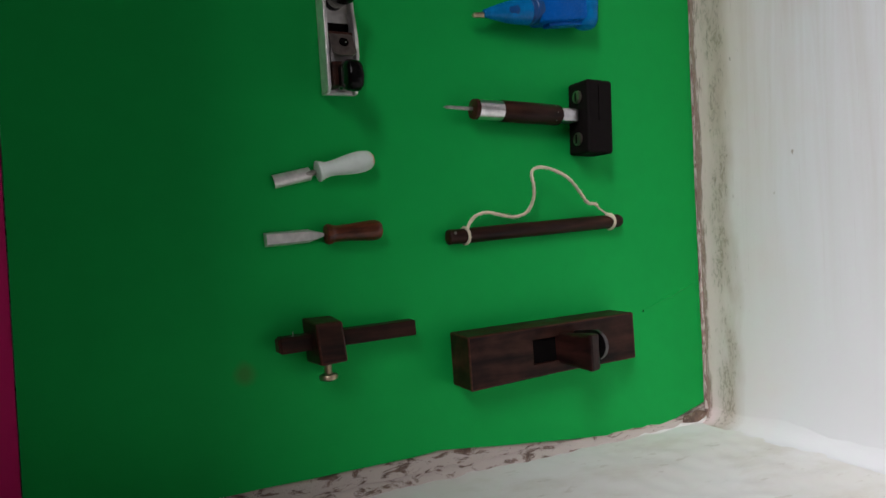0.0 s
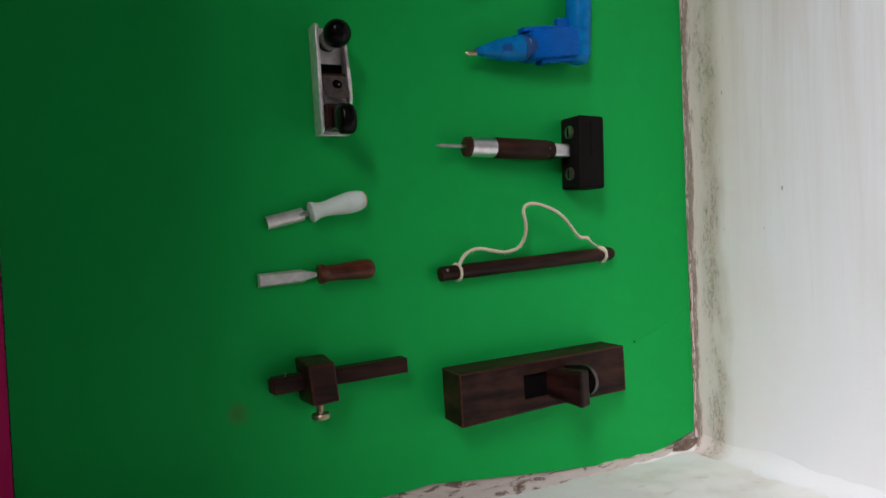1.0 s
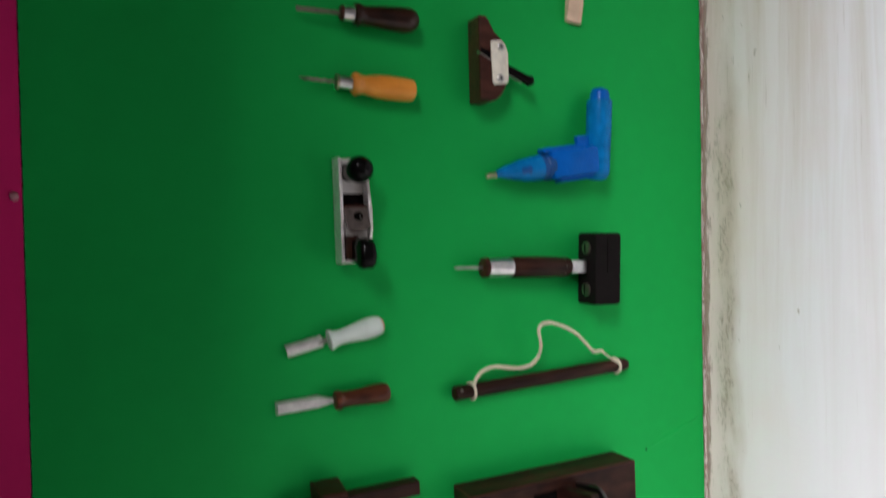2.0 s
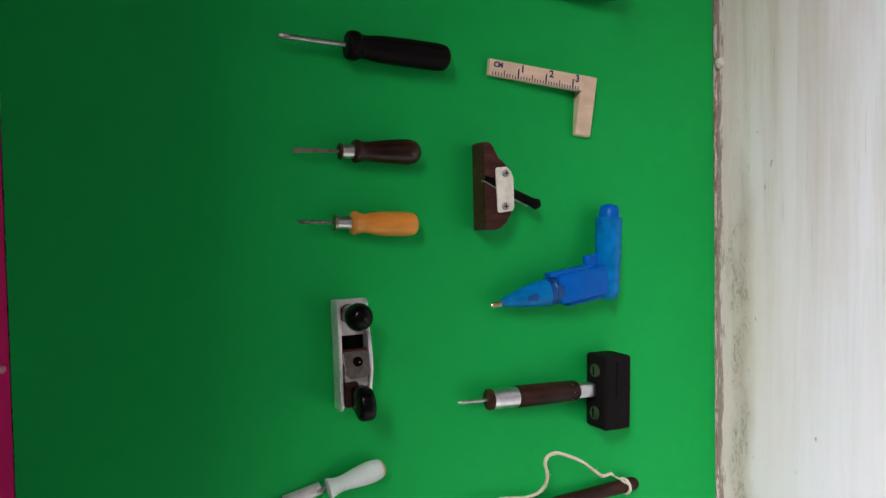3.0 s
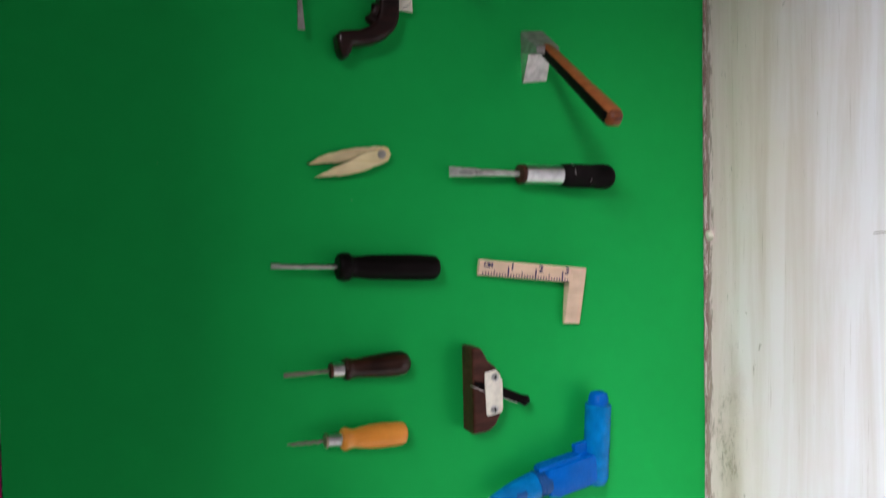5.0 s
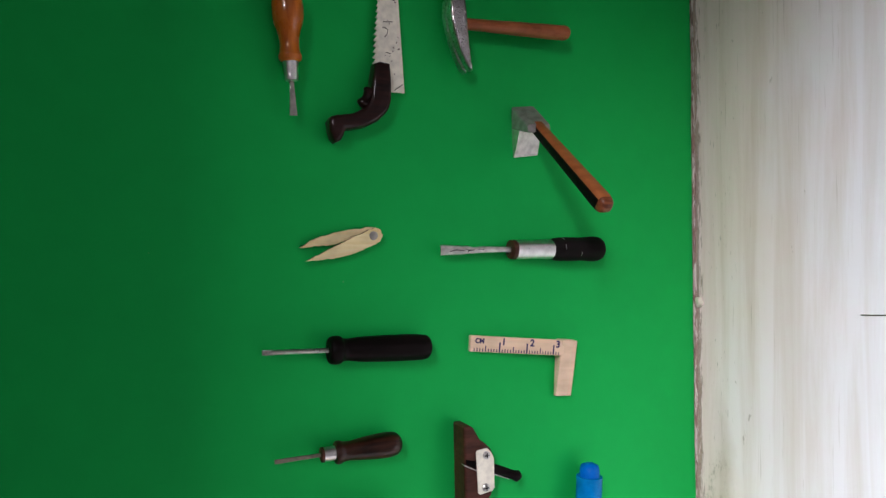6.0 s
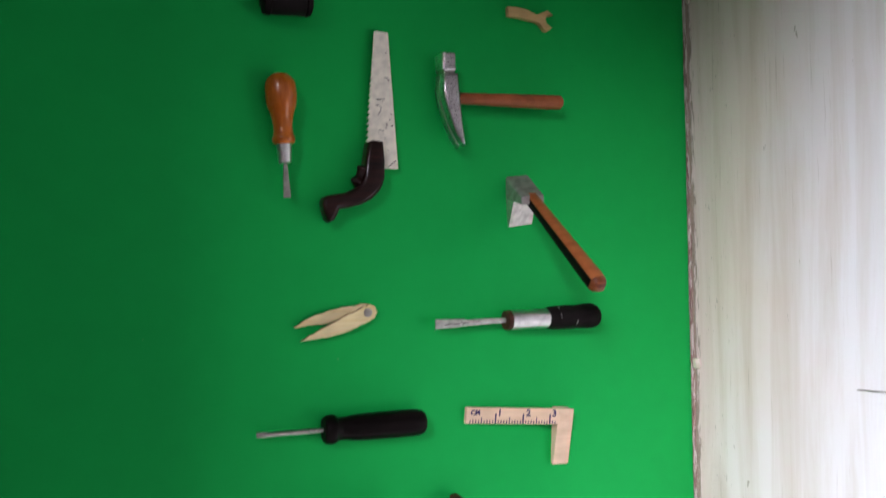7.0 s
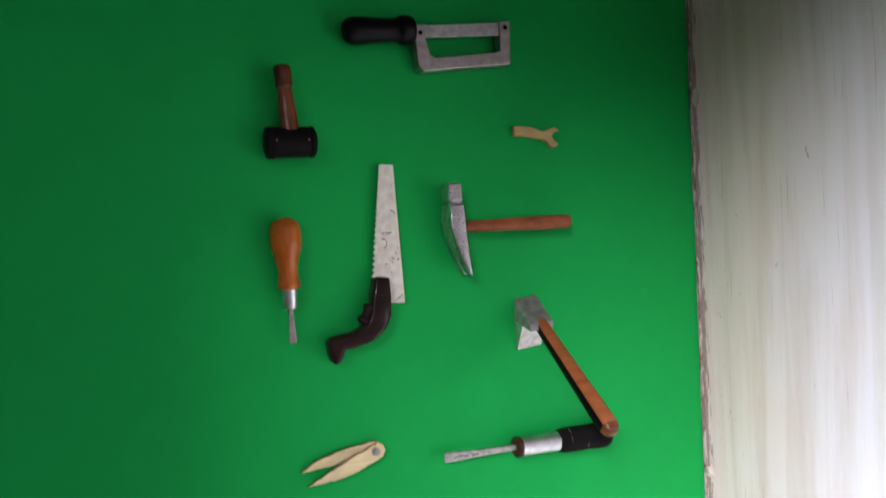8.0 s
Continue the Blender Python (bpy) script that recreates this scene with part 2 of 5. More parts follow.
def thing(name, x, z, angle, label, category, group="miniature tools on the green card"):
    """A tool's Empty on the card: x, z in mm (z from 1.2 m up), turned by an angle in the card's plane."""
    ob = new(name)
    ob.empty_display_size = 0.01
    ob.matrix_basis = Matrix.Translation((x * MM, 0, 1.2 + z * MM)) @ pose(0, 0, 0, 0, -angle, 0) @ pose(0, 0, 0, 90, 0, 0)
    return tagged(ob, label, category, group)


def lathe(profile, v=0.0, w=0.0, seg=28, flat=1.0, wobble=0.0):
    """Turned round the u axis: profile of (u, radius); flat squeezes it towards the card."""
    bm = bmesh.new()
    rings = []
    for k, (u, r) in enumerate(profile):
        r = max(r, 0.01)
        rings.append([bm.verts.new((u, v + r * math.cos(a), w + flat * r * math.sin(a)))
                      for a in (2 * math.pi * i / seg for i in range(seg))])
    for a, b in zip(rings, rings[1:]):
        for i in range(seg):
            bm.faces.new((a[i], a[(i + 1) % seg], b[(i + 1) % seg], b[i]))
    bm.faces.new(rings[0])
    bm.faces.new(rings[-1])
    if wobble:
        for vert in bm.verts:
            vert.co += Vector((0, 1, 1)) * wobble * noise.noise(vert.co * 0.6)
    return bm


def curve(profile, steps=5):
    """A smooth profile through the given (u, radius) pairs."""
    out = []
    n = len(profile)
    for i in range(n - 1):
        p0, p1, p2, p3 = (profile[min(max(j, 0), n - 1)] for j in (i - 1, i, i + 1, i + 2))
        for s in range(steps):
            t = s / steps
            out.append(tuple(0.5 * (2 * b + (c - a) * t + (2 * a - 5 * b + 4 * c - d) * t * t + (3 * b - a - 3 * c + d) * t ** 3)
                             for a, b, c, d in zip(p0, p1, p2, p3)))
    out.append(tuple(profile[-1]))
    return out


def bevelled(bm, width, segments=2):
    if width > 0:
        bmesh.ops.bevel(bm, geom=list(bm.edges), offset=width, segments=segments, profile=0.5, affect="EDGES", clamp_overlap=True)
    return bm


def box(u0, u1, v0, v1, w0, w1, bevel=0.3):
    bm = bmesh.new()
    bmesh.ops.create_cube(bm, size=1.0)
    for p in bm.verts:
        p.co = Vector((u0 + (p.co.x + 0.5) * (u1 - u0), v0 + (p.co.y + 0.5) * (v1 - v0), w0 + (p.co.z + 0.5) * (w1 - w0)))
    return bevelled(bm, bevel)


def hexa(low, high, bevel=0.3):
    """A block from four corners below and four above, each (u, v, w)."""
    bm = bmesh.new()
    a, b = [bm.verts.new(p) for p in low], [bm.verts.new(p) for p in high]
    bm.faces.new(a), bm.faces.new(b)
    for i in range(len(a)):
        bm.faces.new((a[i], a[(i + 1) % len(a)], b[(i + 1) % len(a)], b[i]))
    bmesh.ops.recalc_face_normals(bm, faces=bm.faces)
    return bevelled(bm, bevel)


def slab(outline, w0, w1, bevel=0.25, segments=2):
    """An outline of (u, v) given thickness from w0 to w1."""
    bm = bmesh.new()
    a = [bm.verts.new((u, v, w0)) for u, v in outline]
    b = [bm.verts.new((u, v, w1)) for u, v in outline]
    bm.faces.new(a), bm.faces.new(b)
    n = len(a)
    for i in range(n):
        bm.faces.new((a[i], a[(i + 1) % n], b[(i + 1) % n], b[i]))
    bmesh.ops.recalc_face_normals(bm, faces=bm.faces)
    if bevel > 0:
        rim = [e for e in bm.edges if abs(e.verts[0].co.z - e.verts[1].co.z) < 1e-6]
        bmesh.ops.bevel(bm, geom=rim, offset=bevel, segments=segments, profile=0.5, affect="EDGES", clamp_overlap=True)
    return bm


def rod(points, radius, seg=10, twist=0.0, ends=True):
    """A round bar swept along points; radius a number or one for each point. twist: strands of a cord."""
    pts = [Vector(p) for p in points]
    bm = bmesh.new()
    rings, side = [], None
    for i, p in enumerate(pts):
        d = (pts[min(i + 1, len(pts) - 1)] - pts[max(i - 1, 0)]).normalized()
        side = (side - d * side.dot(d)) if side else d.orthogonal()
        side.normalize()
        up = d.cross(side)
        r = radius[i] if isinstance(radius, (list, tuple)) else radius
        ring = []
        for k in range(seg):
            a = 2 * math.pi * k / seg
            rr = r * (1 + (0.16 * math.cos(3 * (a + twist * i)) if twist else 0))
            ring.append(bm.verts.new(p + rr * (math.cos(a) * side + math.sin(a) * up)))
        rings.append(ring)
    for a, b in zip(rings, rings[1:]):
        for k in range(seg):
            bm.faces.new((a[k], a[(k + 1) % seg], b[(k + 1) % seg], b[k]))
    if ends:
        bm.faces.new(rings[0]), bm.faces.new(rings[-1])
    return bm


def joined(*bms):
    out = bms[0]
    for other in bms[1:]:
        me = bpy.data.meshes.new("joining")
        other.to_mesh(me)
        out.from_mesh(me)
        other.free()
        bpy.data.meshes.remove(me)
    return out


def placed(bm, m):
    bm.transform(m)
    return bm


def screw_head(r, w0, w1, slot=True):
    """A round screw head that faces out of the card, with a cross cut in it."""
    bm = placed(lathe([(w0, r), (w1 - 0.25 * r, r), (w1 - 0.05 * r, r * 0.8), (w1, r * 0.35)], seg=20), pose(0, 0, 0, 0, -90, 0))
    return bm


def local_of(ob, x, z):
    """Card coordinates (mm) in a thing's own axes."""
    p = ob.matrix_basis.inverted() @ Vector((x * MM, 0, 1.2 + z * MM))
    return (p.x / MM, p.y / MM)


# ---------------------------------------------------------------- the niche and the room round it
def block(name, x0, x1, y0, y1, z0, z1, material, label):
    bm = bmesh.new()
    bmesh.ops.create_cube(bm, size=1.0)
    for p in bm.verts:
        p.co = Vector((x0 + (p.co.x + 0.5) * (x1 - x0), y0 + (p.co.y + 0.5) * (y1 - y0), z0 + (p.co.z + 0.5) * (z1 - z0)))
    me = bpy.data.meshes.new(name)
    bm.to_mesh(me)
    bm.free()
    me.materials.append(material)
    return tagged(new(name, me), label, "wall", kind="structure")


def rough_block(name, corner, along, across, depth, cells, swell, material, label, category, fine=0.00025):
    """A block whose seen face is hand-trowelled: corner, two sides of the face and the way into the wall, all in metres."""
    c, a, b, d = (Vector(p) for p in (corner, along, across, depth))
    nu, nv = cells
    bm = bmesh.new()
    out = -d.normalized()
    grid = []
    for i in range(nu + 1):
        line = []
        for j in range(nv + 1):
            p = c + a * (i / nu) + b * (j / nv)
            k = swell * noise.noise(p * 9.0) + 0.45 * swell * noise.noise(p * 34.0) + fine * noise.noise(p * 160.0)
            line.append(bm.verts.new(p + out * k))
        grid.append(line)
    for i in range(nu):
        for j in range(nv):
            bm.faces.new((grid[i][j], grid[i + 1][j], grid[i + 1][j + 1], grid[i][j + 1]))
    back = [bm.verts.new(p + d) for p in (c, c + a, c + a + b, c + b)]
    bm.faces.new(back)
    rims = ([grid[i][0] for i in range(nu + 1)], grid[nu], [grid[i][nv] for i in range(nu, -1, -1)], grid[0][::-1])
    for k, rim in enumerate(rims):
        bm.faces.new([*rim, back[(k + 1) % 4], back[k]])
    bmesh.ops.recalc_face_normals(bm, faces=bm.faces)
    me = bpy.data.meshes.new(name)
    bm.to_mesh(me)
    bm.free()
    me.materials.append(material)
    me.polygons.foreach_set("use_smooth", [len(p.vertices) == 4 for p in me.polygons])
    return tagged(new(name, me), label, category, kind="structure")


def reveal_plaster():
    """Limewash with brushed runs, a flaked brown arris beside the card and a gritty band a thumb's width out from it."""
    m, n, l, b = nodes("reveal_limewash")
    v = coords(n, l, (1, 1, 1), spread=False)
    xyz = n.new("ShaderNodeSeparateXYZ")
    l.new(v, xyz.inputs[0])
    out = maths(n, l, "MULTIPLY", xyz.outputs["Y"], -1000.0)
    high = maths(n, l, "MULTIPLY_ADD", xyz.outputs["Z"], 1000.0)
    high.node.inputs[2].default_value = -1200.0
    runs = tex_noise(n, l, coords(n, l, (120, 130, 7), spread=False), 1.0, 7, 0.62, 0.5)
    thin = tex_noise(n, l, coords(n, l, (900, 1100, 26), spread=False), 1.0, 4, 0.6)
    cloud = tex_noise(n, l, v, 20, 4, 0.6)
    grit = tex_noise(n, l, v, 1100, 4, 0.7)
    flake = tex_noise(n, l, coords(n, l, (1500, 1500, 900), spread=False), 1.0, 7, 0.78, 0.3)
    edge = tex_noise(n, l, coords(n, l, (500, 700, 110), spread=False), 1.0, 6, 0.75)
    # cool white outside and below, creamier above and towards the card
    cream = maths(n, l, "MULTIPLY_ADD", high, 0.0021)
    cream.node.inputs[2].default_value = 0.28
    cream = maths(n, l, "SUBTRACT", cream, maths(n, l, "MULTIPLY", out, 0.0145))
    cream = maths(n, l, "ADD", cream, cloud)
    # ramp colours pinkened to offset green light bounced off the card
    c = ramp(n, l, cream, [(0.15, (0.77, 0.775, 0.80)), (0.55, (0.79, 0.74, 0.735)), (0.95, (0.77, 0.67, 0.60))])
    # base pinkened within a finger's width of the card, offsetting its green bounce light
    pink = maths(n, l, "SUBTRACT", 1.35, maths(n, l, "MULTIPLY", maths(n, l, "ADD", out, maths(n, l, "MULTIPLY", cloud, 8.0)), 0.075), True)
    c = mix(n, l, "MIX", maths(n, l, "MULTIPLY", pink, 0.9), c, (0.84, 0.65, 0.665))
    upper = maths(n, l, "MULTIPLY", maths(n, l, "ADD", high, 20.0), 0.006, True)
    c = mix(n, l, "MULTIPLY", upper, c, ramp(n, l, runs, [(0.28, (0.82, 0.78, 0.71)), (0.58, grey(1.0))]))
    c = mix(n, l, "MULTIPLY", maths(n, l, "MULTIPLY", upper, 0.5), c, ramp(n, l, thin, [(0.27, (0.50, 0.45, 0.38)), (0.36, grey(1.0))]))
    nick = tex_noise(n, l, coords(n, l, (260, 300, 120), spread=False), 1.0, 3, 0.6)
    c = mix(n, l, "MIX", ramp(n, l, nick, [(0.735, grey(0.0)), (0.76, grey(0.7))]), c, (0.34, 0.29, 0.23))
    # broken gritty band, worn more and more towards the sill
    wander = maths(n, l, "MULTIPLY", tex_noise(n, l, coords(n, l, (12, 12, 38), spread=False), 1.0, 3), 9.0)
    band = maths(n, l, "ABSOLUTE", maths(n, l, "SUBTRACT", out, maths(n, l, "ADD", wander, 7.5)))
    band = maths(n, l, "SUBTRACT", 1.0, maths(n, l, "MULTIPLY", band, 0.11), True)
    low = maths(n, l, "MULTIPLY", maths(n, l, "SUBTRACT", 168.0, high), 0.02, True)
    patch = tex_noise(n, l, coords(n, l, (120, 120, 45), spread=False), 1.0, 4, 0.65)
    chip = tex_noise(n, l, coords(n, l, (900, 900, 420), spread=False), 1.0, 6, 0.78, 0.4)
    stain = maths(n, l, "MULTIPLY", maths(n, l, "MULTIPLY", band, low), maths(n, l, "MULTIPLY", patch, 1.9))
    c = mix(n, l, "MIX", ramp(n, l, stain, [(0.25, grey(0.0)), (1.0, grey(0.7))]), c, (0.52, 0.42, 0.35))
    wide = maths(n, l, "ABSOLUTE", maths(n, l, "SUBTRACT", out, maths(n, l, "ADD", wander, 6.0)))
    wide = maths(n, l, "SUBTRACT", 1.15, maths(n, l, "MULTIPLY", wide, 0.085), True)
    worn = maths(n, l, "MULTIPLY", maths(n, l, "MULTIPLY", wide, low), maths(n, l, "MULTIPLY", maths(n, l, "POWER", chip, 1.6), maths(n, l, "MULTIPLY", patch, 4.4)))
    c = mix(n, l, "MIX", ramp(n, l, worn, [(0.76, grey(0.0)), (1.0, grey(0.6))]), c, (0.30, 0.245, 0.18))
    # short dark cracks that follow the brush runs near the card
    dash = tex_noise(n, l, coords(n, l, (1300, 1500, 190), spread=False), 1.0, 3, 0.6)
    beside = maths(n, l, "SUBTRACT", 1.0, maths(n, l, "MULTIPLY", maths(n, l, "ABSOLUTE", maths(n, l, "SUBTRACT", out, 11.0)), 0.075), True)
    cracks = maths(n, l, "MULTIPLY", ramp(n, l, dash, [(0.66, grey(0.0)), (0.71, grey(1.0))]), beside)
    c = mix(n, l, "MIX", maths(n, l, "MULTIPLY", cracks, 0.75), c, (0.22, 0.17, 0.13))
    # thin flaked arris
    d = maths(n, l, "ADD", out, maths(n, l, "MULTIPLY", edge, -11.0))
    d = maths(n, l, "ADD", maths(n, l, "MULTIPLY", d, 0.14), 0.53)
    tone = ramp(n, l, flake, [(0.35, (0.20, 0.12, 0.10)), (0.6, (0.42, 0.29, 0.24))])
    c = mix(n, l, "MIX", ramp(n, l, d, [(0.0, grey(0.9)), (0.18, grey(0.0))]), c, tone)
    l.new(c, b.inputs["Base Color"])
    b.inputs["Roughness"].default_value = 0.72
    b.inputs["Specular IOR Level"].default_value = 0.35
    h = maths(n, l, "ADD", maths(n, l, "MULTIPLY", runs, 0.6), maths(n, l, "MULTIPLY", maths(n, l, "MULTIPLY", worn, 1.2), flake))
    bump(n, l, b, maths(n, l, "ADD", h, maths(n, l, "MULTIPLY", grit, 0.25)), 0.5, 0.0007)
    return m


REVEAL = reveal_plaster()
# LEFT, TOP and FRONT are set by how far they shade the card
LEFT, TOP, FRONT, SILLZ, RIGHT = -0.152, 1.615, -0.30, 1.1485, 0.2175

rough_block("wall_north", (LEFT, 0.0012, 1.10), (RIGHT - LEFT + 0.02, 0, 0), (0, 0, 0.72), (0, 0.12, 0), (60, 80), 0.0002, FOOT,
            "bare brown plaster at the back of the niche", "wall", 0.0)
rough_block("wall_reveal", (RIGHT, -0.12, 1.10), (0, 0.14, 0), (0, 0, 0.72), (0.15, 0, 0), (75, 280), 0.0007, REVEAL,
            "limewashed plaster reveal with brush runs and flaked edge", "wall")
rough_block("window_sill_ledge", (LEFT, -0.20, SILLZ), (RIGHT - LEFT + 0.02, 0, 0), (0, 0.21, 0), (0, 0, -0.08), (160, 100), 0.0012, SILL,
            "uneven limewashed plaster ledge under the card", "ledge", 0.0005)
# unseen blocks added to shade the left side and top of the card
block("wall_niche_left", LEFT - 0.3, LEFT, FRONT, 0.12, 1.0, 2.0, ROOM, "unseen plain painted block that shades the card's left")
block("niche_top", LEFT - 0.3, 0.60, FRONT, 0.12, TOP, 2.0, ROOM, "unseen plain painted block that shades the top of the card")
# unseen walls, floor and ceiling added to close the room round the lamps
block("wall_below", -0.95, 1.8, FRONT, 0.12, 0.0, 1.0685, ROOM, "plain painted wall under the niche")
block("wall_above", -0.95, 1.8, FRONT, 0.12, 2.0, 3.5, ROOM, "plain painted wall over the niche")
block("wall_front_left", -0.95, LEFT - 0.3, FRONT, 0.12, 1.0685, 2.0, ROOM, "plain painted wall beside the niche")
block("wall_front_right", RIGHT + 0.15, 1.8, -0.12, 0.12, 1.0685, 2.0, ROOM, "plain painted wall beside the niche")
block("wall_east_low", 1.8, 1.95, -3.0, 0.12, 0.0, 0.05, ROOM, "unseen plain painted room wall under the added low lamp")
block("wall_east_high", 1.8, 1.95, -3.0, 0.12, 1.05, 3.5, ROOM, "unseen plain painted room wall over the added low lamp")
block("wall_east_far", 1.8, 1.95, -3.0, -2.6, 0.05, 1.05, ROOM, "unseen plain painted room wall beside the added low lamp")
block("wall_east_near", 1.8, 1.95, -1.6, 0.12, 0.05, 1.05, ROOM, "unseen plain painted room wall beside the added low lamp")
block("wall_south", -1.10, 1.95, -3.15, -3.0, 0.0, 3.5, ROOM, "plain painted room wall")
block("wall_west_low", -1.10, -0.95, -3.0, 0.12, 0.0, 1.85, ROOM, "unseen plain painted room wall under the assumed window")
block("wall_west_high", -1.10, -0.95, -3.0, 0.12, 3.25, 3.5, ROOM, "unseen plain painted room wall over the assumed window")
block("wall_west_side", -1.10, -0.95, -3.0, -1.85, 1.85, 3.25, ROOM, "unseen plain painted room wall beside the assumed window")
block("wall_west_near", -1.10, -0.95, -0.35, 0.12, 1.85, 3.25, ROOM, "unseen plain painted room wall beside the assumed window")
tagged(block("floor", -1.10, 1.95, -3.15, 0.12, -0.1, 0.0, FLOOR, "grey cement floor"), category="floor")
tagged(block("ceiling", -1.10, 1.95, -3.15, 0.12, 3.5, 3.6, ROOM, "plain painted ceiling"), category="ceiling")


def sheet(name, outline, y0, y1, material, label):
    """A card of (x, z) in mm, y0 to y1 in metres."""
    bm = bmesh.new()
    a = [bm.verts.new((x * MM, y0, 1.2 + z * MM)) for x, z in outline]
    b = [bm.verts.new((x * MM, y1, 1.2 + z * MM)) for x, z in outline]
    bm.faces.new(a), bm.faces.new(b)
    for i in range(len(a)):
        bm.faces.new((a[i], a[(i + 1) % len(a)], b[(i + 1) % len(a)], b[i]))
    bmesh.ops.recalc_face_normals(bm, faces=bm.faces)
    me = bpy.data.meshes.new(name)
    bm.to_mesh(me)
    bm.free()
    me.materials.append(material)
    return tagged(new(name, me), label, "card")


edge = [(-13.6, 590), (-13.6, -43.5)]
edge += [(-13.6 + 4.0 * k, -43.2 + 0.35 * noise.noise(Vector((k * 0.37, 0, 0)))) for k in range(1, 27)]
edge += [(100, -42.6), (120, -45.0), (148.6, -48.0), (170, -49.9), (190.5, -50.3), (201, -49.0), (209, -46.9), (216.2, -45.0)]
edge += [(216.3 + 0.5 * noise.noise(Vector((k * 0.31, 5, 0))), -40 + 10.0 * k) for k in range(64)]
green = sheet("green_card", edge, 0.0, 0.0005, GREEN, "large green card lining the back of the niche")
magenta = sheet("magenta_card", [(-151, 590), (-151, -44), (-13.9, -44), (-13.9, 590)], 0.0002, 0.0008, MAGENTA, "magenta card beside the green one")
crease = part("crease", rod([(187.4 + 2 * k, -6.2 + 0.65 * k + 0.5 * noise.noise(Vector((k * 0.5, 1, 2))), -0.22) for k in range(15)],
                            [0.25 + 0.4 * math.sin(math.pi * k / 14) for k in range(15)], seg=8), GREEN, None, "thin raised fold in the card")
crease.parent = green
crease.matrix_basis = Matrix.Translation((0, 0, 1.2)) @ pose(0, 0, 0, 90, 0, 0)
hole = part("hole", placed(lathe([(-0.1, 0.45), (0.06, 0.4), (0.08, 0.1)], 0, 0, 10), Matrix.Translation((187.0, -6.4, 0)) @ pose(0, 0, 0, 0, -90, 0)), HOLLOW, None, "small dark hole at the end of the fold")
hole.parent = green
hole.matrix_basis = crease.matrix_basis
pin = thing("drawing_pin", -15.6, 87.8, 0, "small pale pin pressed into the magenta card", "pin", "pins")
smooth(part("pin_head", placed(lathe(curve([(-0.4, 1.05), (0.5, 1.0), (0.9, 0.6), (1.0, 0.02)]), seg=18), pose(0, 0, 0, 0, -90, 0)), PINHEAD, pin))


def lump(name, x, y, z, r, material, label):
    """A small hardened dab of plaster, in mm."""
    bm = bmesh.new()
    bmesh.ops.create_icosphere(bm, subdivisions=3, radius=1.0)
    for p in bm.verts:
        p.co *= 1 + 0.35 * noise.noise(p.co * 1.7 + Vector((x, y, z)))
        p.co = Vector((p.co.x * r[0], p.co.y * r[1], p.co.z * r[2]))
    bmesh.ops.scale(bm, vec=(MM, MM, MM), verts=bm.verts)
    me = bpy.data.meshes.new(name)
    bm.to_mesh(me)
    bm.free()
    me.materials.append(material)
    ob = tagged(smooth(new(name, me), 180), label, "plaster", "plaster dabs", "structure")
    ob.location = (x * MM, y * MM, 1.2 + z * MM)
    return ob


lump("plaster_dab", 217.2, -2.2, 179.6, (1.0, 1.8, 2.1), PUTTY, "pale dab of plaster stuck in the niche corner")
lump("plaster_dab", 217.4, -2.0, 320.0, (0.8, 1.5, 3.2), PUTTY, "pale dab of plaster stuck in the niche corner")

lump("plaster_dab", 210.5, -0.6, -51.2, (8.0, 1.6, 3.6), BARE, "dark bare plaster under the corner of the card")
# dark strip also stands for the shaded gap under the card's edge
lump("plaster_dab", 176.0, -0.2, -53.4, (24.0, 1.0, 1.8), BARE, "dark bare plaster and gap shade under the edge of the card")

# flaked strip of plaster along the foot and the corner of the niche
def bead(name, a, b, r, material, label, seed, rough=1.0):
    n = 160
    pts, radii = [], []
    for k in range(n + 1):
        p = Vector(a).lerp(Vector(b), k / n)
        pts.append(p + Vector((noise.noise(Vector((k * 0.21 * rough, seed, 0))), noise.noise(Vector((k * 0.23 * rough, seed, 9))), 0)) * r * 0.2)
        radii.append(r * (1 + 0.3 * noise.noise(Vector((k * 0.33 * rough, seed, 4))) + 0.15 * rough * noise.noise(Vector((k * 1.1, seed, 2)))))
    bm = rod(pts, radii, 12)
    bmesh.ops.scale(bm, vec=(MM, MM, MM), verts=bm.verts)
    me = bpy.data.meshes.new(name)
    bm.to_mesh(me)
    bm.free()
    me.materials.append(material)
    ob = tagged(smooth(new(name, me), 180), label, "plaster", kind="structure")
    ob.location = (0, 0, 1.2)
    return ob


bead("scratch", (217.45, -66.0, 180.2), (217.45, -76.0, 181.0), 0.16, RUSTY, "short dark scratch in the limewash", 6)
bead("corner_trim", (218.2, 0.4, -48), (218.2, 0.4, 590), 1.1, PEEL, "flaked brown plaster arris beside the card", 3)
bead("foot_trim", (-150, 1.5, -51.5), (216, 1.5, -52.5), 3.4, FOOT, "crumbling brown plaster at the foot of the niche", 8)


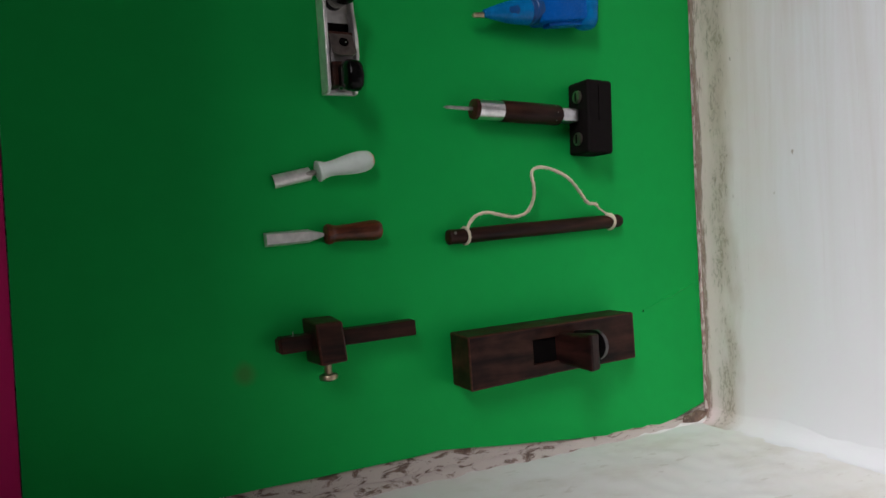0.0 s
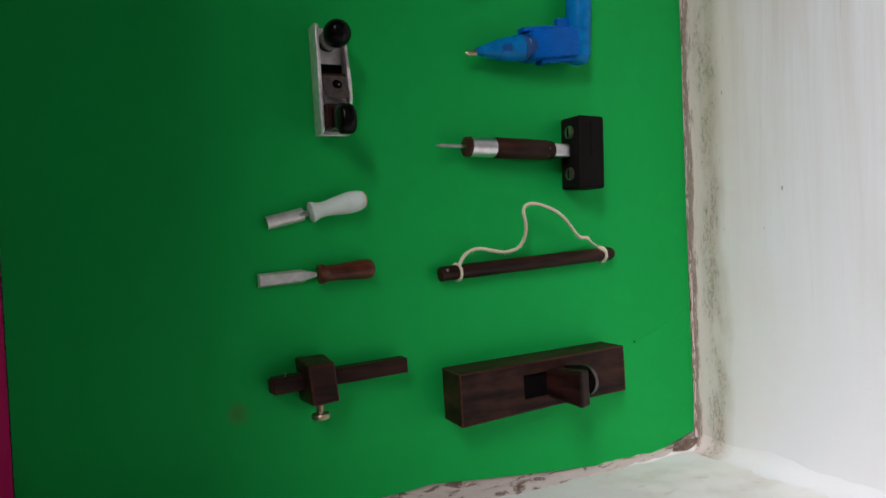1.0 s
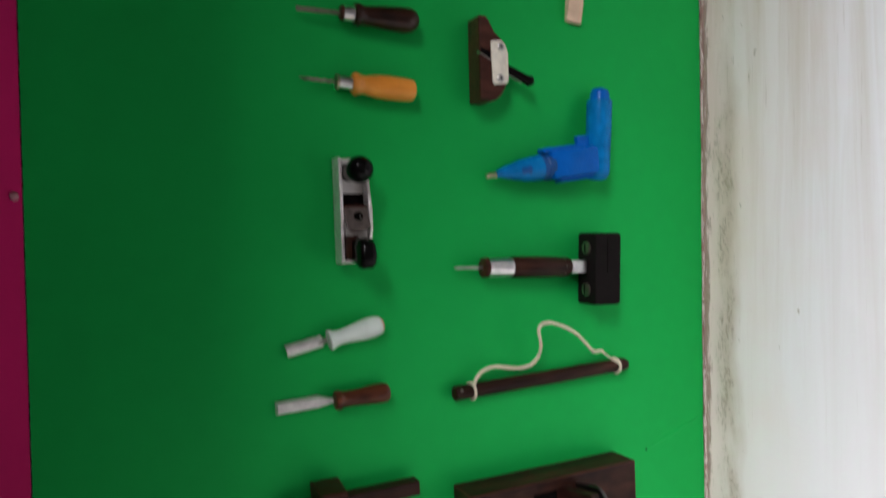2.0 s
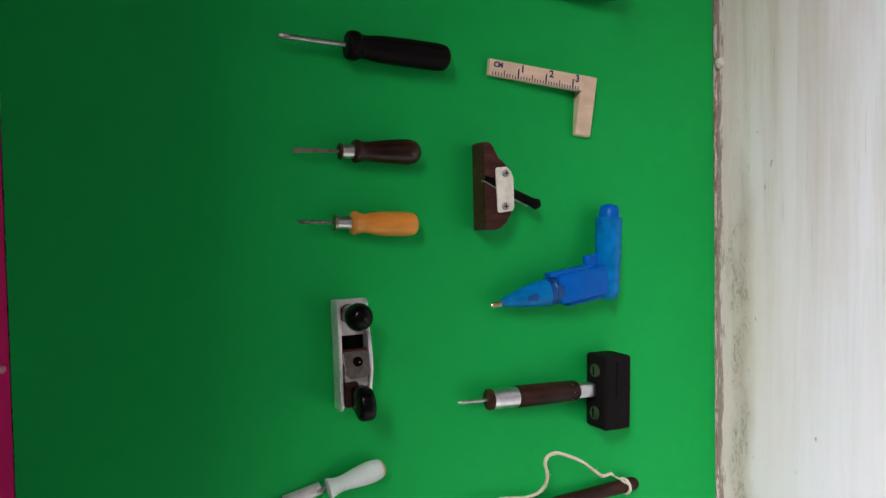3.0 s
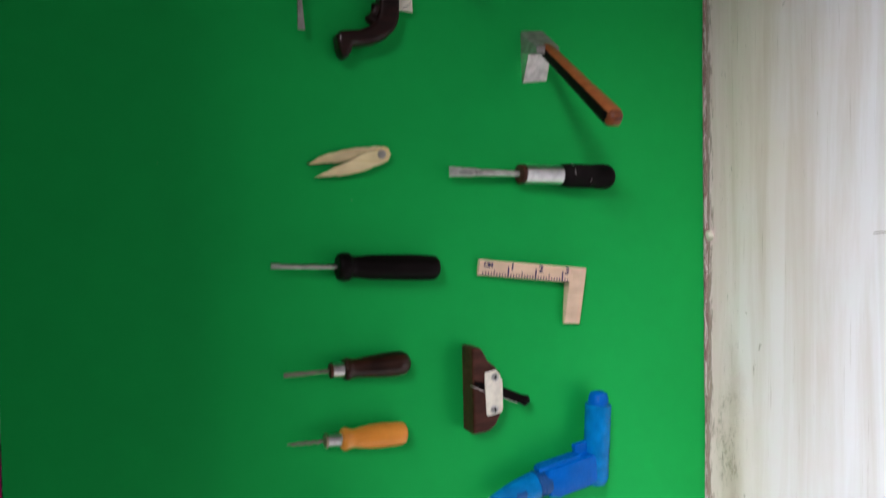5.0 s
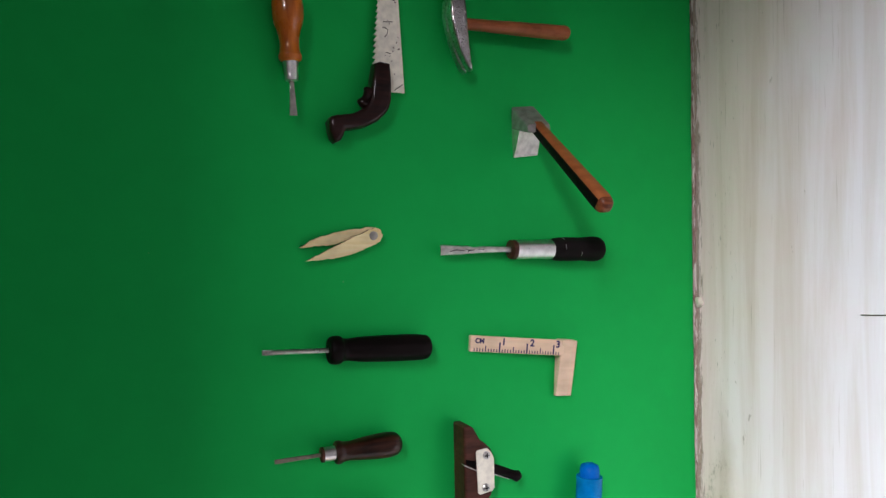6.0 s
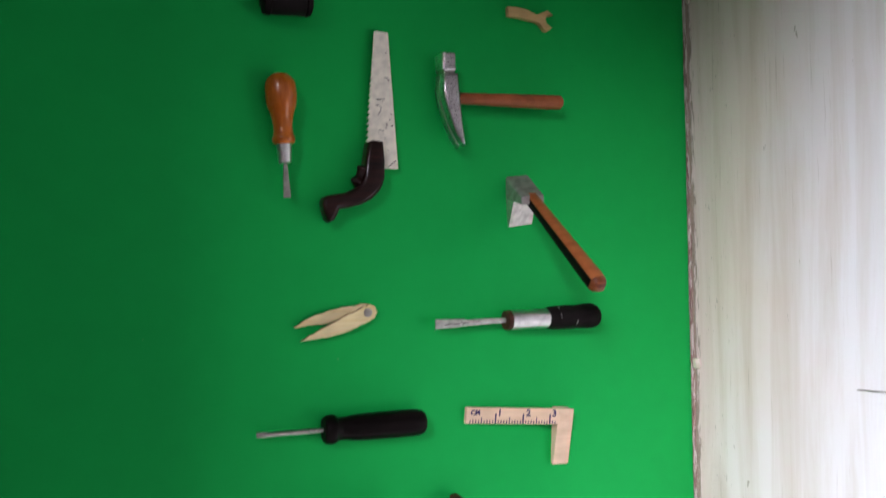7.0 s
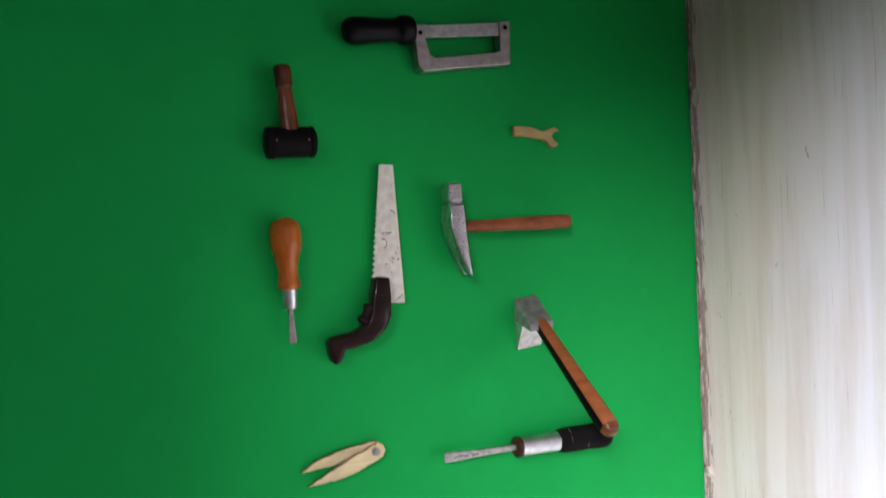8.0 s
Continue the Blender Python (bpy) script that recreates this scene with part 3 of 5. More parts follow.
def cove(name, radius, material, label):
    """Hollow rounding between the ledge and the reveal."""
    bm = bmesh.new()
    rows = []
    for i in range(61):
        y = -0.119 + 0.118 * i / 60
        rad = radius * (1 + 0.22 * noise.noise(Vector((y * 40, 3, 1))))
        rows.append([bm.verts.new((RIGHT + 0.0005 - rad * (1 - math.sin(a)), y, SILLZ - 0.0005 + rad * (1 - math.cos(a)) + 0.0003 * noise.noise(Vector((y * 150, a * 3, 0)))))
                     for a in (0.5 * math.pi * k / 10 for k in range(11))] + [bm.verts.new((RIGHT + 0.004, y, SILLZ - 0.004))])
    for p, q in zip(rows, rows[1:]):
        for k in range(12):
            bm.faces.new((p[k], p[(k + 1) % 12], q[(k + 1) % 12], q[k]))
    bm.faces.new(rows[0]), bm.faces.new(rows[-1])
    bmesh.ops.recalc_face_normals(bm, faces=bm.faces)
    me = bpy.data.meshes.new(name)
    bm.to_mesh(me)
    bm.free()
    me.materials.append(material)
    return tagged(smooth(new(name, me), 60), label, "plaster", kind="structure")


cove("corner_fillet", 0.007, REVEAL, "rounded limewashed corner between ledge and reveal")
bead("foot_fillet", (90, 0.4, -57.6), (217, 0.4, -53.6), 3.6, SILL, "smooth limewashed fillet between ledge and card", 5, 0.22)


# ---------------------------------------------------------------- the tools, from the foot of the card upwards
def handle(parent, profile, w, material, label, seg=28, flat=1.0, v=0.0):
    return smooth(part("handle", lathe(curve(profile), v, w, seg, flat), material, parent, label), 50)


def worn_lit_edges(ob, material):
    """Lighter wood on chamfered edges: wear, and highlights put into the colour."""
    ob.data.materials.append(material)
    for f in ob.data.polygons:
        if max(abs(k) for k in f.normal) < 0.93:
            f.material_index = 1
    return ob


def marking_gauge():
    g = thing("marking_gauge", 49.0, -2.9, 1.6, "dark rosewood miniature marking gauge with a steel thumbscrew", "marking gauge")
    part("stem", box(0.4, 41.3, -2.3, 2.3, 2.6, 7.4, 0.35), ROSE, g, "square dark wooden stem")
    part("stem_tip", box(-0.2, 0.6, -1.9, 1.9, 3.0, 7.0, 0.3), BROWN, g, "paler brown end of the stem")
    worn_lit_edges(part("fence", hexa([(8.6, 6.3, 0), (17.6, 6.0, 0), (18.2, -6.2, 0), (9.2, -6.6, 0)],
                       [(9.0, 5.6, 12.5), (16.8, 5.4, 12.5), (17.6, -5.9, 12.5), (9.8, -6.2, 12.5)], 0.6), ROSE, g, "chamfered dark wooden fence"), BROWN)
    part("marking_pin", rod([(4.0, 1.8, 6.4), (4.1, 3.6, 6.8)], [0.28, 0.12], 8), STEEL, g, "bright steel scribing pin")
    thread = [(-6.0 - 0.12 * k, 1.0 + (0.16 if k % 4 < 2 else -0.06)) for k in range(32)]
    s = smooth(part("thumbscrew", placed(lathe([(-u, r) for u, r in thread], 0, 0, 16), Matrix.Translation((13.2, 0, 7.0)) @ pose(0, 0, 0, 0, 0, -90)), BRASS, g, "threaded steel screw"), 30)
    smooth(part("screw_head", placed(lathe([(9.6, 0.9), (9.7, 2.4), (10.2, 2.7), (11.0, 2.6), (11.4, 1.8)], 0, 0, 20), Matrix.Translation((13.2, 0, 7.0)) @ pose(0, 0, 0, 0, 0, -90)), BRASS, s))


def jack_plane():
    g = thing("jack_plane", 138.4, -13.2, 1.4, "dark rosewood miniature jack plane with wedge and iron", "plane")
    # body with a mouth let into its face
    bm = bmesh.new()
    us, vs = [-33.0, -9.6, 1.5, 32.9], [-8.0, -4.0, 4.0, 8.0]
    top = [[bm.verts.new((u, v, 12.2)) for v in vs] for u in us]
    base = [[bm.verts.new((u, v * (1.0 + 0.06 * (u < 0)), 0)) for v in (vs[0], vs[3])] for u in (us[0], us[3])]
    top[0][0].co.y -= 0.9
    pit = [[bm.verts.new((u + 3.5, v, 2.0)) for v in (-4.0, 4.0)] for u in us[1:3]]
    for i in range(3):
        for j in range(3):
            if (i, j) != (1, 1):
                bm.faces.new((top[i][j], top[i + 1][j], top[i + 1][j + 1], top[i][j + 1]))
    hole = [top[1][1], top[2][1], top[2][2], top[1][2]]
    deep = [pit[0][0], pit[1][0], pit[1][1], pit[0][1]]
    for k in range(4):
        bm.faces.new((hole[k], hole[(k + 1) % 4], deep[(k + 1) % 4], deep[k]))
    bm.faces.new(deep)
    bm.faces.new((base[0][0], base[0][1], base[1][1], base[1][0]))
    bm.faces.new([base[0][0], base[1][0], *[top[i][0] for i in (3, 2, 1, 0)]])
    bm.faces.new([base[1][1], base[0][1], *[top[i][3] for i in (0, 1, 2, 3)]])
    bm.faces.new([base[0][1], base[0][0], *[top[0][j] for j in (0, 1, 2, 3)]])
    bm.faces.new([base[1][0], base[1][1], *[top[3][j] for j in (3, 2, 1, 0)]])
    bmesh.ops.recalc_face_normals(bm, faces=bm.faces)
    rim = [e for e in bm.edges if all(abs(abs(p.co.x) - 33) < 0.2 or abs(p.co.y) > 7.5 for p in e.verts) and e.calc_face_angle(0) > 1.0]
    bmesh.ops.bevel(bm, geom=rim, offset=0.55, segments=2, profile=0.5, affect="EDGES", clamp_overlap=True)
    worn_lit_edges(part("body", bm, PLANK, g, "long square dark wooden stock"), BROWN)
    # black block fills the pit in place of the mouth's shade
    part("mouth", box(-9.2, 2.4, -3.9, 3.9, 2.2, 11.2, 0), HOLLOW, g, "black fill for the shade in the mouth")
    part("wedge", hexa([(-1.5, -4.0, 3.0), (3.5, -4.0, 3.0), (3.5, 4.0, 3.0), (-1.5, 4.0, 3.0)],
                       [(2.6, -6.5, 26.0), (7.4, -6.3, 24.6), (7.4, 5.4, 24.6), (2.6, 5.6, 26.0)], 1.0), WEDGE, g, "dark wooden wedge that stands out of the mouth")
    arc = [(0.8 + 4.9 * math.sin(a), 19.6 + 4.6 * math.cos(a)) for a in (math.pi * (k / 16 - 0.5) for k in range(17))]
    bm = bmesh.new()
    low = [bm.verts.new((4.6 + 0.25 * (w - 3), v, w)) for v, w in [(-4.0, 3.0), *arc, (4.0, 3.0)]]
    high = [bm.verts.new((5.8 + 0.25 * (w - 3), v, w)) for v, w in [(-4.0, 3.0), *arc, (4.0, 3.0)]]
    bm.faces.new(low), bm.faces.new(high)
    for k in range(len(low)):
        bm.faces.new((low[k], low[(k + 1) % len(low)], high[(k + 1) % len(low)], high[k]))
    part("iron", bm, DARK, g, "dull steel iron with a rounded top")


def chisel():
    g = thing("bevel_chisel", 47.8, 26.6, 2.6, "miniature steel chisel with a reddish brown handle", "chisel")
    bm = hexa([(0, -2.05, 0.6), (13.0, -2.0, 0.6), (13.0, 2.0, 0.6), (0, 2.05, 0.6)],
              [(0.5, -1.45, 2.0), (12.5, -1.3, 2.2), (12.5, 1.3, 2.2), (0.5, 1.45, 2.0)], 0.08)
    neck = hexa([(12.8, -1.9, 0.7), (17.0, -0.6, 1.4), (17.0, 0.6, 1.4), (12.8, 1.9, 0.7)],
                [(12.4, -1.3, 2.1), (17.0, -0.5, 2.6), (17.0, 0.5, 2.6), (12.4, 1.3, 2.1)], 0.05)
    part("blade", joined(bm, neck), BRIGHT, g, "polished flat steel blade")
    handle(g, [(17.2, 2.3), (17.5, 2.85), (18.6, 2.95), (20.0, 2.5), (23, 2.45), (27, 2.75), (31, 3.05), (33.2, 2.95), (34.3, 2.2), (34.6, 0.4)], 3.0, CHERRY, "reddish brown varnished handle")


def gouge():
    g = thing("gouge", 51.2, 42.9, 12.2, "miniature gouge with a milky white plastic handle", "chisel")
    bm = bmesh.new()
    rings = []
    for k in range(9):
        u = 11.0 * k / 8
        ring = []
        for r in (1.95, 1.6):
            ring.append([bm.verts.new((u + (0.6 if r == 1.6 and k == 0 else 0), r * math.cos(a), 0.4 + 1.05 * r * math.sin(a))) for a in (math.pi * i / 12 for i in range(13))])
        rings.append(ring)
    for a, b in zip(rings, rings[1:]):
        for s in range(2):
            for i in range(12):
                bm.faces.new((a[s][i], a[s][i + 1], b[s][i + 1], b[s][i]))
        for i in (0, 12):
            bm.faces.new((a[0][i], a[1][i], b[1][i], b[0][i]))
    for ring in (rings[0], rings[-1]):
        for i in range(12):
            bm.faces.new((ring[0][i], ring[0][i + 1], ring[1][i + 1], ring[1][i]))
    smooth(part("blade", bm, BRIGHT, g, "curved bright tin blade"), 40)
    # dull plate closes the tube in place of its opening's shade
    part("blade_end", slab([(1.75 * math.cos(a), 1.7 * math.sin(a)) for a in (math.pi * i / 12 for i in range(13))], 0, 0.5, 0), DULL, g, "dull plate for the shade in the blade's hollow end")
    g.children[-1].data.transform(Matrix.Translation((0.0004, 0, 0.0004)) @ pose(0, 0, 0, 90, 0, 90))
    smooth(part("tang", lathe([(9.5, 0.9), (11.2, 1.0), (12.8, 0.75), (13.4, 0.75)], 0, 1.6, 14), DULL, g, "thin steel tang"))
    h = handle(g, [(12.5, 2.2), (12.7, 3.0), (13.3, 2.95), (15.2, 2.3), (17.5, 2.25), (21.0, 2.75), (25.0, 3.2), (28.0, 2.95), (29.6, 2.2), (30.3, 0.4)], 3.2, MILK, "milky white waisted plastic handle")
    smooth(part("cap_mark", lathe(curve([(28.6, 2.8), (29.4, 2.4), (30.1, 1.6), (30.45, 0.3)]), 0, 3.2, 20), PINK, h, "faded pink paint on the end"))


def cord_rule():
    g = thing("levelling_stick", 104.6, 24.7, 2.45, "round dark wooden rod with a cotton cord tied to both ends", "rod")
    part("rod", lathe(curve([(0, 0.4), (0.3, 1.7), (1.2, 2.35), (4, 2.4), (36, 2.45), (66, 2.4), (69.5, 2.35), (71.2, 1.7), (71.5, 0.4)]), 0, 2.4, 20, wobble=0.12), ROSE, g, "dark brown wooden rod")
    smooth(g.children[0], 60)
    smooth(part("peg", placed(lathe([(0, 0.5), (0.5, 0.4), (0.7, 0.05)], 0, 0, 12), Matrix.Translation((2.2, 1.2, 4.4)) @ pose(0, 0, 0, 0, -90, 0)), DULL, g, "small nail head"))
    for u in (6.6, 66.0):
        ring = [(u + 0.35 * math.sin(a), 2.6 * math.cos(a), 2.6 + 2.6 * math.sin(a)) for a in (2 * math.pi * k / 28 for k in range(29))]
        smooth(part("cord_loop", rod(ring, 0.5, 9, 0.8), CORD, g, "loop of pale cord"), 180)
    run = [(111.3, 27.2), (112.9, 29.2), (115.4, 31.4), (119.9, 32.2), (125.3, 31.2), (130.5, 30.5), (134.9, 31.8), (135.9, 35.8), (134.5, 40.1), (133.2, 43.7),
           (134.6, 45.7), (138.0, 46.2), (141.5, 45.1), (146.6, 42.5), (151.9, 38.5), (158.0, 34.4), (162.8, 33.8), (165.3, 32.2), (168.5, 30.2), (170.5, 28.6)]
    lift = [4.2, 3.3, 3.4, 3.0, 2.2, 1.9, 3.0, 5.8, 8.5, 9.4, 9.0, 9.0, 10.3, 11.0, 9.5, 6.3, 4.6, 3.8, 3.8, 4.4]
    pts = [(*local_of(g, x, z), w) for (x, z), w in zip(run, lift)]
    pts = curve(pts, 9)
    thick = [0.56 + 0.13 * noise.noise(Vector((k * 0.13, 2, 0))) for k in range(len(pts))]
    thick = [t * (0.62 if k > len(pts) * 0.86 else 1) for k, t in enumerate(thick)]
    smooth(part("cord", rod(pts, thick, 9, 0.55), CORD, g, "slack twisted cotton cord"), 180)
    fray = []
    for k in range(60):
        p = Vector(pts[random.randrange(6, len(pts) - 4)])
        d = Vector((random.uniform(-1, 1), random.uniform(-1, 1), random.uniform(-0.2, 1))).normalized()
        fray.append(rod([p, p + d * 0.8, p + d * random.uniform(0.9, 1.5) + Vector((0.2, 0.1, 0))], [0.06, 0.05, 0.02], 3, ends=False))
    tagged(part("fray", joined(*fray), CORD, g, "loose cotton fibres"), kind="stuff")


def tack_hammer():
    g = thing("screwdriver_mallet", 105.0, 65.6, -1.5, "dark wooden miniature mallet with a steel spike and foil ferrules", "mallet")
    w = 4.3
    part("spike", rod([(0, 0, w - 0.2), (1.2, 0, w), (10.8, 0, w)], [0.25, 0.55, 0.6], 10), STEEL, g, "thin steel spike")
    smooth(part("collar", lathe([(10.2, 2.6), (10.4, 3.2), (11.7, 3.35), (12.0, 2.9)], 0, w), BROWN, g, "brown wooden collar"))
    smooth(part("ferrule", lathe([(11.8, 3.1), (15, 3.15), (21.0, 3.2)], 0, w, wobble=0.12), FOIL, g, "bright foil ferrule"))
    h = smooth(part("handle", lathe([(20.8, 3.2), (21.2, 3.5), (32, 3.55), (43.2, 3.45), (44.0, 3.1)], 0, w, wobble=0.1), ROSE, g, "dark brown wooden handle"), 50)
    for a in (0.7, 1.5, 2.3):
        smooth(part("rivet", placed(lathe([(0, 0.22), (0.2, 0.15)], 0, 0, 8), Matrix.Translation((41.2, 3.5 * math.cos(a), w + 3.5 * math.sin(a))) @ pose(0, 0, 0, 90 - math.degrees(a), -90, 0)), DULL, h))
    part("sleeve", box(43.6, 50.6, -2.3, 2.3, w - 2.6, w + 2.8, 0.9), FOIL, g, "foil-wrapped square neck")
    # head with a saw cut half-way down its face
    bm = bmesh.new()
    us, vs = (51.2, 55.6, 56.0, 62.0), (-13.2, -2.0, 9.8, 11.8)
    face = [[bm.verts.new((u, v, 11.1)) for v in vs] for u in us]
    foot = [[bm.verts.new((u, v, 0)) for v in (vs[0], vs[3])] for u in (us[0], us[3])]
    pit = [bm.verts.new((u, v, 8.0)) for u, v in ((55.7, -1.6), (55.9, -1.6), (55.9, 9.6), (55.7, 9.6))]
    for i in range(3):
        for j in range(3):
            if (i, j) != (1, 1):
                bm.faces.new((face[i][j], face[i + 1][j], face[i + 1][j + 1], face[i][j + 1]))
    rim = [face[1][1], face[2][1], face[2][2], face[1][2]]
    for k in range(4):
        bm.faces.new((rim[k], rim[(k + 1) % 4], pit[(k + 1) % 4], pit[k]))
    bm.faces.new(pit)
    bm.faces.new((foot[0][0], foot[0][1], foot[1][1], foot[1][0]))
    bm.faces.new([foot[0][0], foot[1][0], *[face[i][0] for i in (3, 2, 1, 0)]])
    bm.faces.new([foot[1][1], foot[0][1], *[face[i][3] for i in (0, 1, 2, 3)]])
    bm.faces.new([foot[0][1], foot[0][0], *face[0]])
    bm.faces.new([foot[1][0], foot[1][1], *face[3][::-1]])
    bmesh.ops.recalc_face_normals(bm, faces=bm.faces)
    edges = [e for e in bm.edges if e.calc_face_angle(0) > 1.0 and all(q not in pit and q not in rim for q in e.verts)]
    bmesh.ops.bevel(bm, geom=edges, offset=1.1, segments=3, profile=0.5, affect="EDGES", clamp_overlap=False)
    part("head", bm, MATT, g, "black wooden head with a narrow saw cut")
    for v in (6.4, -8.0):
        s = smooth(part("head_screw", placed(lathe([(-0.2, 2.3), (0.5, 2.2), (0.8, 1.4), (0.85, 0.2)], 0, 0, 20), Matrix.Translation((51.1, v, 5.6)) @ pose(0, 0, 0, 0, 0, 180)), RUSTY, g, "round slotted screw head"))
        part("slot", box(50.05, 50.3, v - 1.5, v + 1.5, 5.4, 5.9, 0), HOLLOW, s)


def pen_drill():
    g = thing("hand_drill", 116.8, 95.1, 8.0, "blue plastic miniature drill made of pen parts", "drill")
    w = 5.2
    smooth(part("bit", lathe([(0, 0.5), (0.5, 0.85), (1.8, 0.95), (2.0, 0.8), (3.9, 1.0), (4.2, 1.0)], 0, w - 0.6, 12), BRASS, g, "brassy pen point"))
    smooth(part("nose", lathe(curve([(3.8, 0.9), (4.2, 1.25), (8, 2.3), (13, 3.5), (18.0, 4.2), (21.5, 4.4)]), 0.3, w, 26), SKYB, g, "translucent blue cone"))
    smooth(part("dark_core", lathe([(10.5, 1.0), (12.0, 2.0), (15.0, 2.6), (16.5, 2.2)], 0.2, w + 1.42, 16), DEEP, g))
    smooth(part("collar", lathe([(20.5, 4.3), (20.8, 4.6), (22.2, 4.4), (22.6, 4.7), (25.0, 4.6)], 0.4, w, 26), DEEP, g, "dark blue notched collar"), 30)
    body = part("body", box(23.5, 43.5, -4.4, 5.6, 0.2, 9.6, 1.6), BLUE, g, "bright blue plastic body")
    smooth(body, 40)
    part("rib", box(21.2, 38.0, 5.0, 6.6, 4.4, 8.2, 0.4), BLUE, body)
    part("rib", box(27.2, 46.0, -5.6, -4.2, 3.6, 7.6, 0.4), BLUE, body)
    part("tab", box(37.2, 42.8, 5.4, 9.4, 4.0, 6.0, 0.35), BLUE, body)
    a, b = local_of(g, 161.2, 97.2), local_of(g, 162.6, 122.4)
    c = local_of(g, 162.85, 126.8)
    run = (Vector(b) - Vector(a)).normalized()
    low = [Vector(a) - run * 2.6, Vector(a) - run * 2.0, Vector(a) - run * 0.6]
    tube = rod([*[(p.x, p.y, 5.6) for p in low], (*a, 5.6), (*b, 5.6)], [2.2, 3.4, 4.1, 4.35, 4.5], 26)
    h = smooth(part("grip", tube, SKYB, g, "light blue pen barrel as a grip"), 40)
    d = (Vector(c) - Vector(b)).normalized()
    top = [(Vector(b) + d * s) for s in (-0.3, 2.4, 3.8, 4.5)]
    smooth(part("plug", rod([(p.x, p.y, 5.6) for p in top], [3.5, 3.4, 2.9, 1.4], 24), BLUE, h, "darker blue end plug"), 60)


def spokeshave():
    g = thing("spokeshave", 118.5, 132.5, 0, "dark brown wooden miniature spokeshave with a tin plate", "spokeshave")
    part("body", slab([(-5.2, 13.2), (-4.6, 13.7), (-3.0, 13.7), (-1.8, 12.9), (-0.8, 11.2), (0.4, 9.0), (2.4, 7.4), (4.4, 5.4), (5.3, 3.0), (5.6, -1.0), (5.4, -6.0), (4.4, -9.0), (2.8, -11.4), (1.0, -12.9), (-0.8, -13.5), (-5.0, -13.5)], 0, 8.2, 0.7), BROWN, g, "dark brown shaped wooden body")
    p = part("plate", slab([(-1.3, 5.2), (-0.8, 5.8), (2.6, 6.1), (4.0, 4.8), (5.0, 2.6), (5.1, -6.6), (4.4, -7.6), (-0.1, -8.2), (-0.7, -7.6)], 8.2, 8.8, 0.15), BLADE, g, "crumpled tin plate")
    for u, v in ((2.2, 4.0), (1.9, -6.2)):
        s = smooth(part("screw", placed(screw_head(1.25, 8.7, 9.5), Matrix.Translation((u, v, 0))), STEEL, p, "small cross-head screw"))
        part("cross", box(u - 0.8, u + 0.8, v - 0.16, v + 0.16, 9.36, 9.54, 0), HOLLOW, s)
        part("cross", box(u - 0.16, u + 0.16, v - 0.8, v + 0.8, 9.37, 9.55, 0), HOLLOW, s)
    part("cutter", hexa([(-5.5, 1.9, 6.8), (-1.0, -0.4, 6.8), (-1.0, -0.7, 6.8), (-5.5, 1.6, 6.8)], [(-5.5, 1.9, 8.45), (-1.0, -0.4, 8.45), (-1.0, -0.7, 8.45), (-5.5, 1.6, 8.45)], 0), STEEL, g, "thin bright cutter")
    # black sheet on the face for the shade in the mouth
    part("notch", hexa([(-4.8, 3.4, 8.0), (-1.2, 2.4, 8.0), (-1.2, -0.2, 8.0), (-4.6, 1.8, 8.0)], [(-4.8, 3.4, 8.24), (-1.2, 2.4, 8.24), (-1.2, -0.2, 8.24), (-4.6, 1.8, 8.24)], 0), HOLLOW, g, "black sheet for the shade in the mouth")
    smooth(part("lever", rod([(3.5, -0.8, 4.5), (9.0, -3.0, 5.0), (13.6, -4.9, 5.6), (15.2, -5.5, 5.8), (16.2, -5.9, 5.8)], [1.5, 1.6, 1.5, 1.9, 1.0], 14), EBONY, g, "short blackened lever"), 60)
    part("strip", hexa([(5.0, -3.2, 4.2), (12.2, -6.2, 4.2), (12.3, -5.9, 4.2), (5.1, -2.8, 4.2)], [(5.0, -3.2, 5.6), (12.2, -6.2, 5.6), (12.3, -5.9, 5.6), (5.1, -2.8, 5.6)], 0), STEEL, g, "bright edge of the cutter")


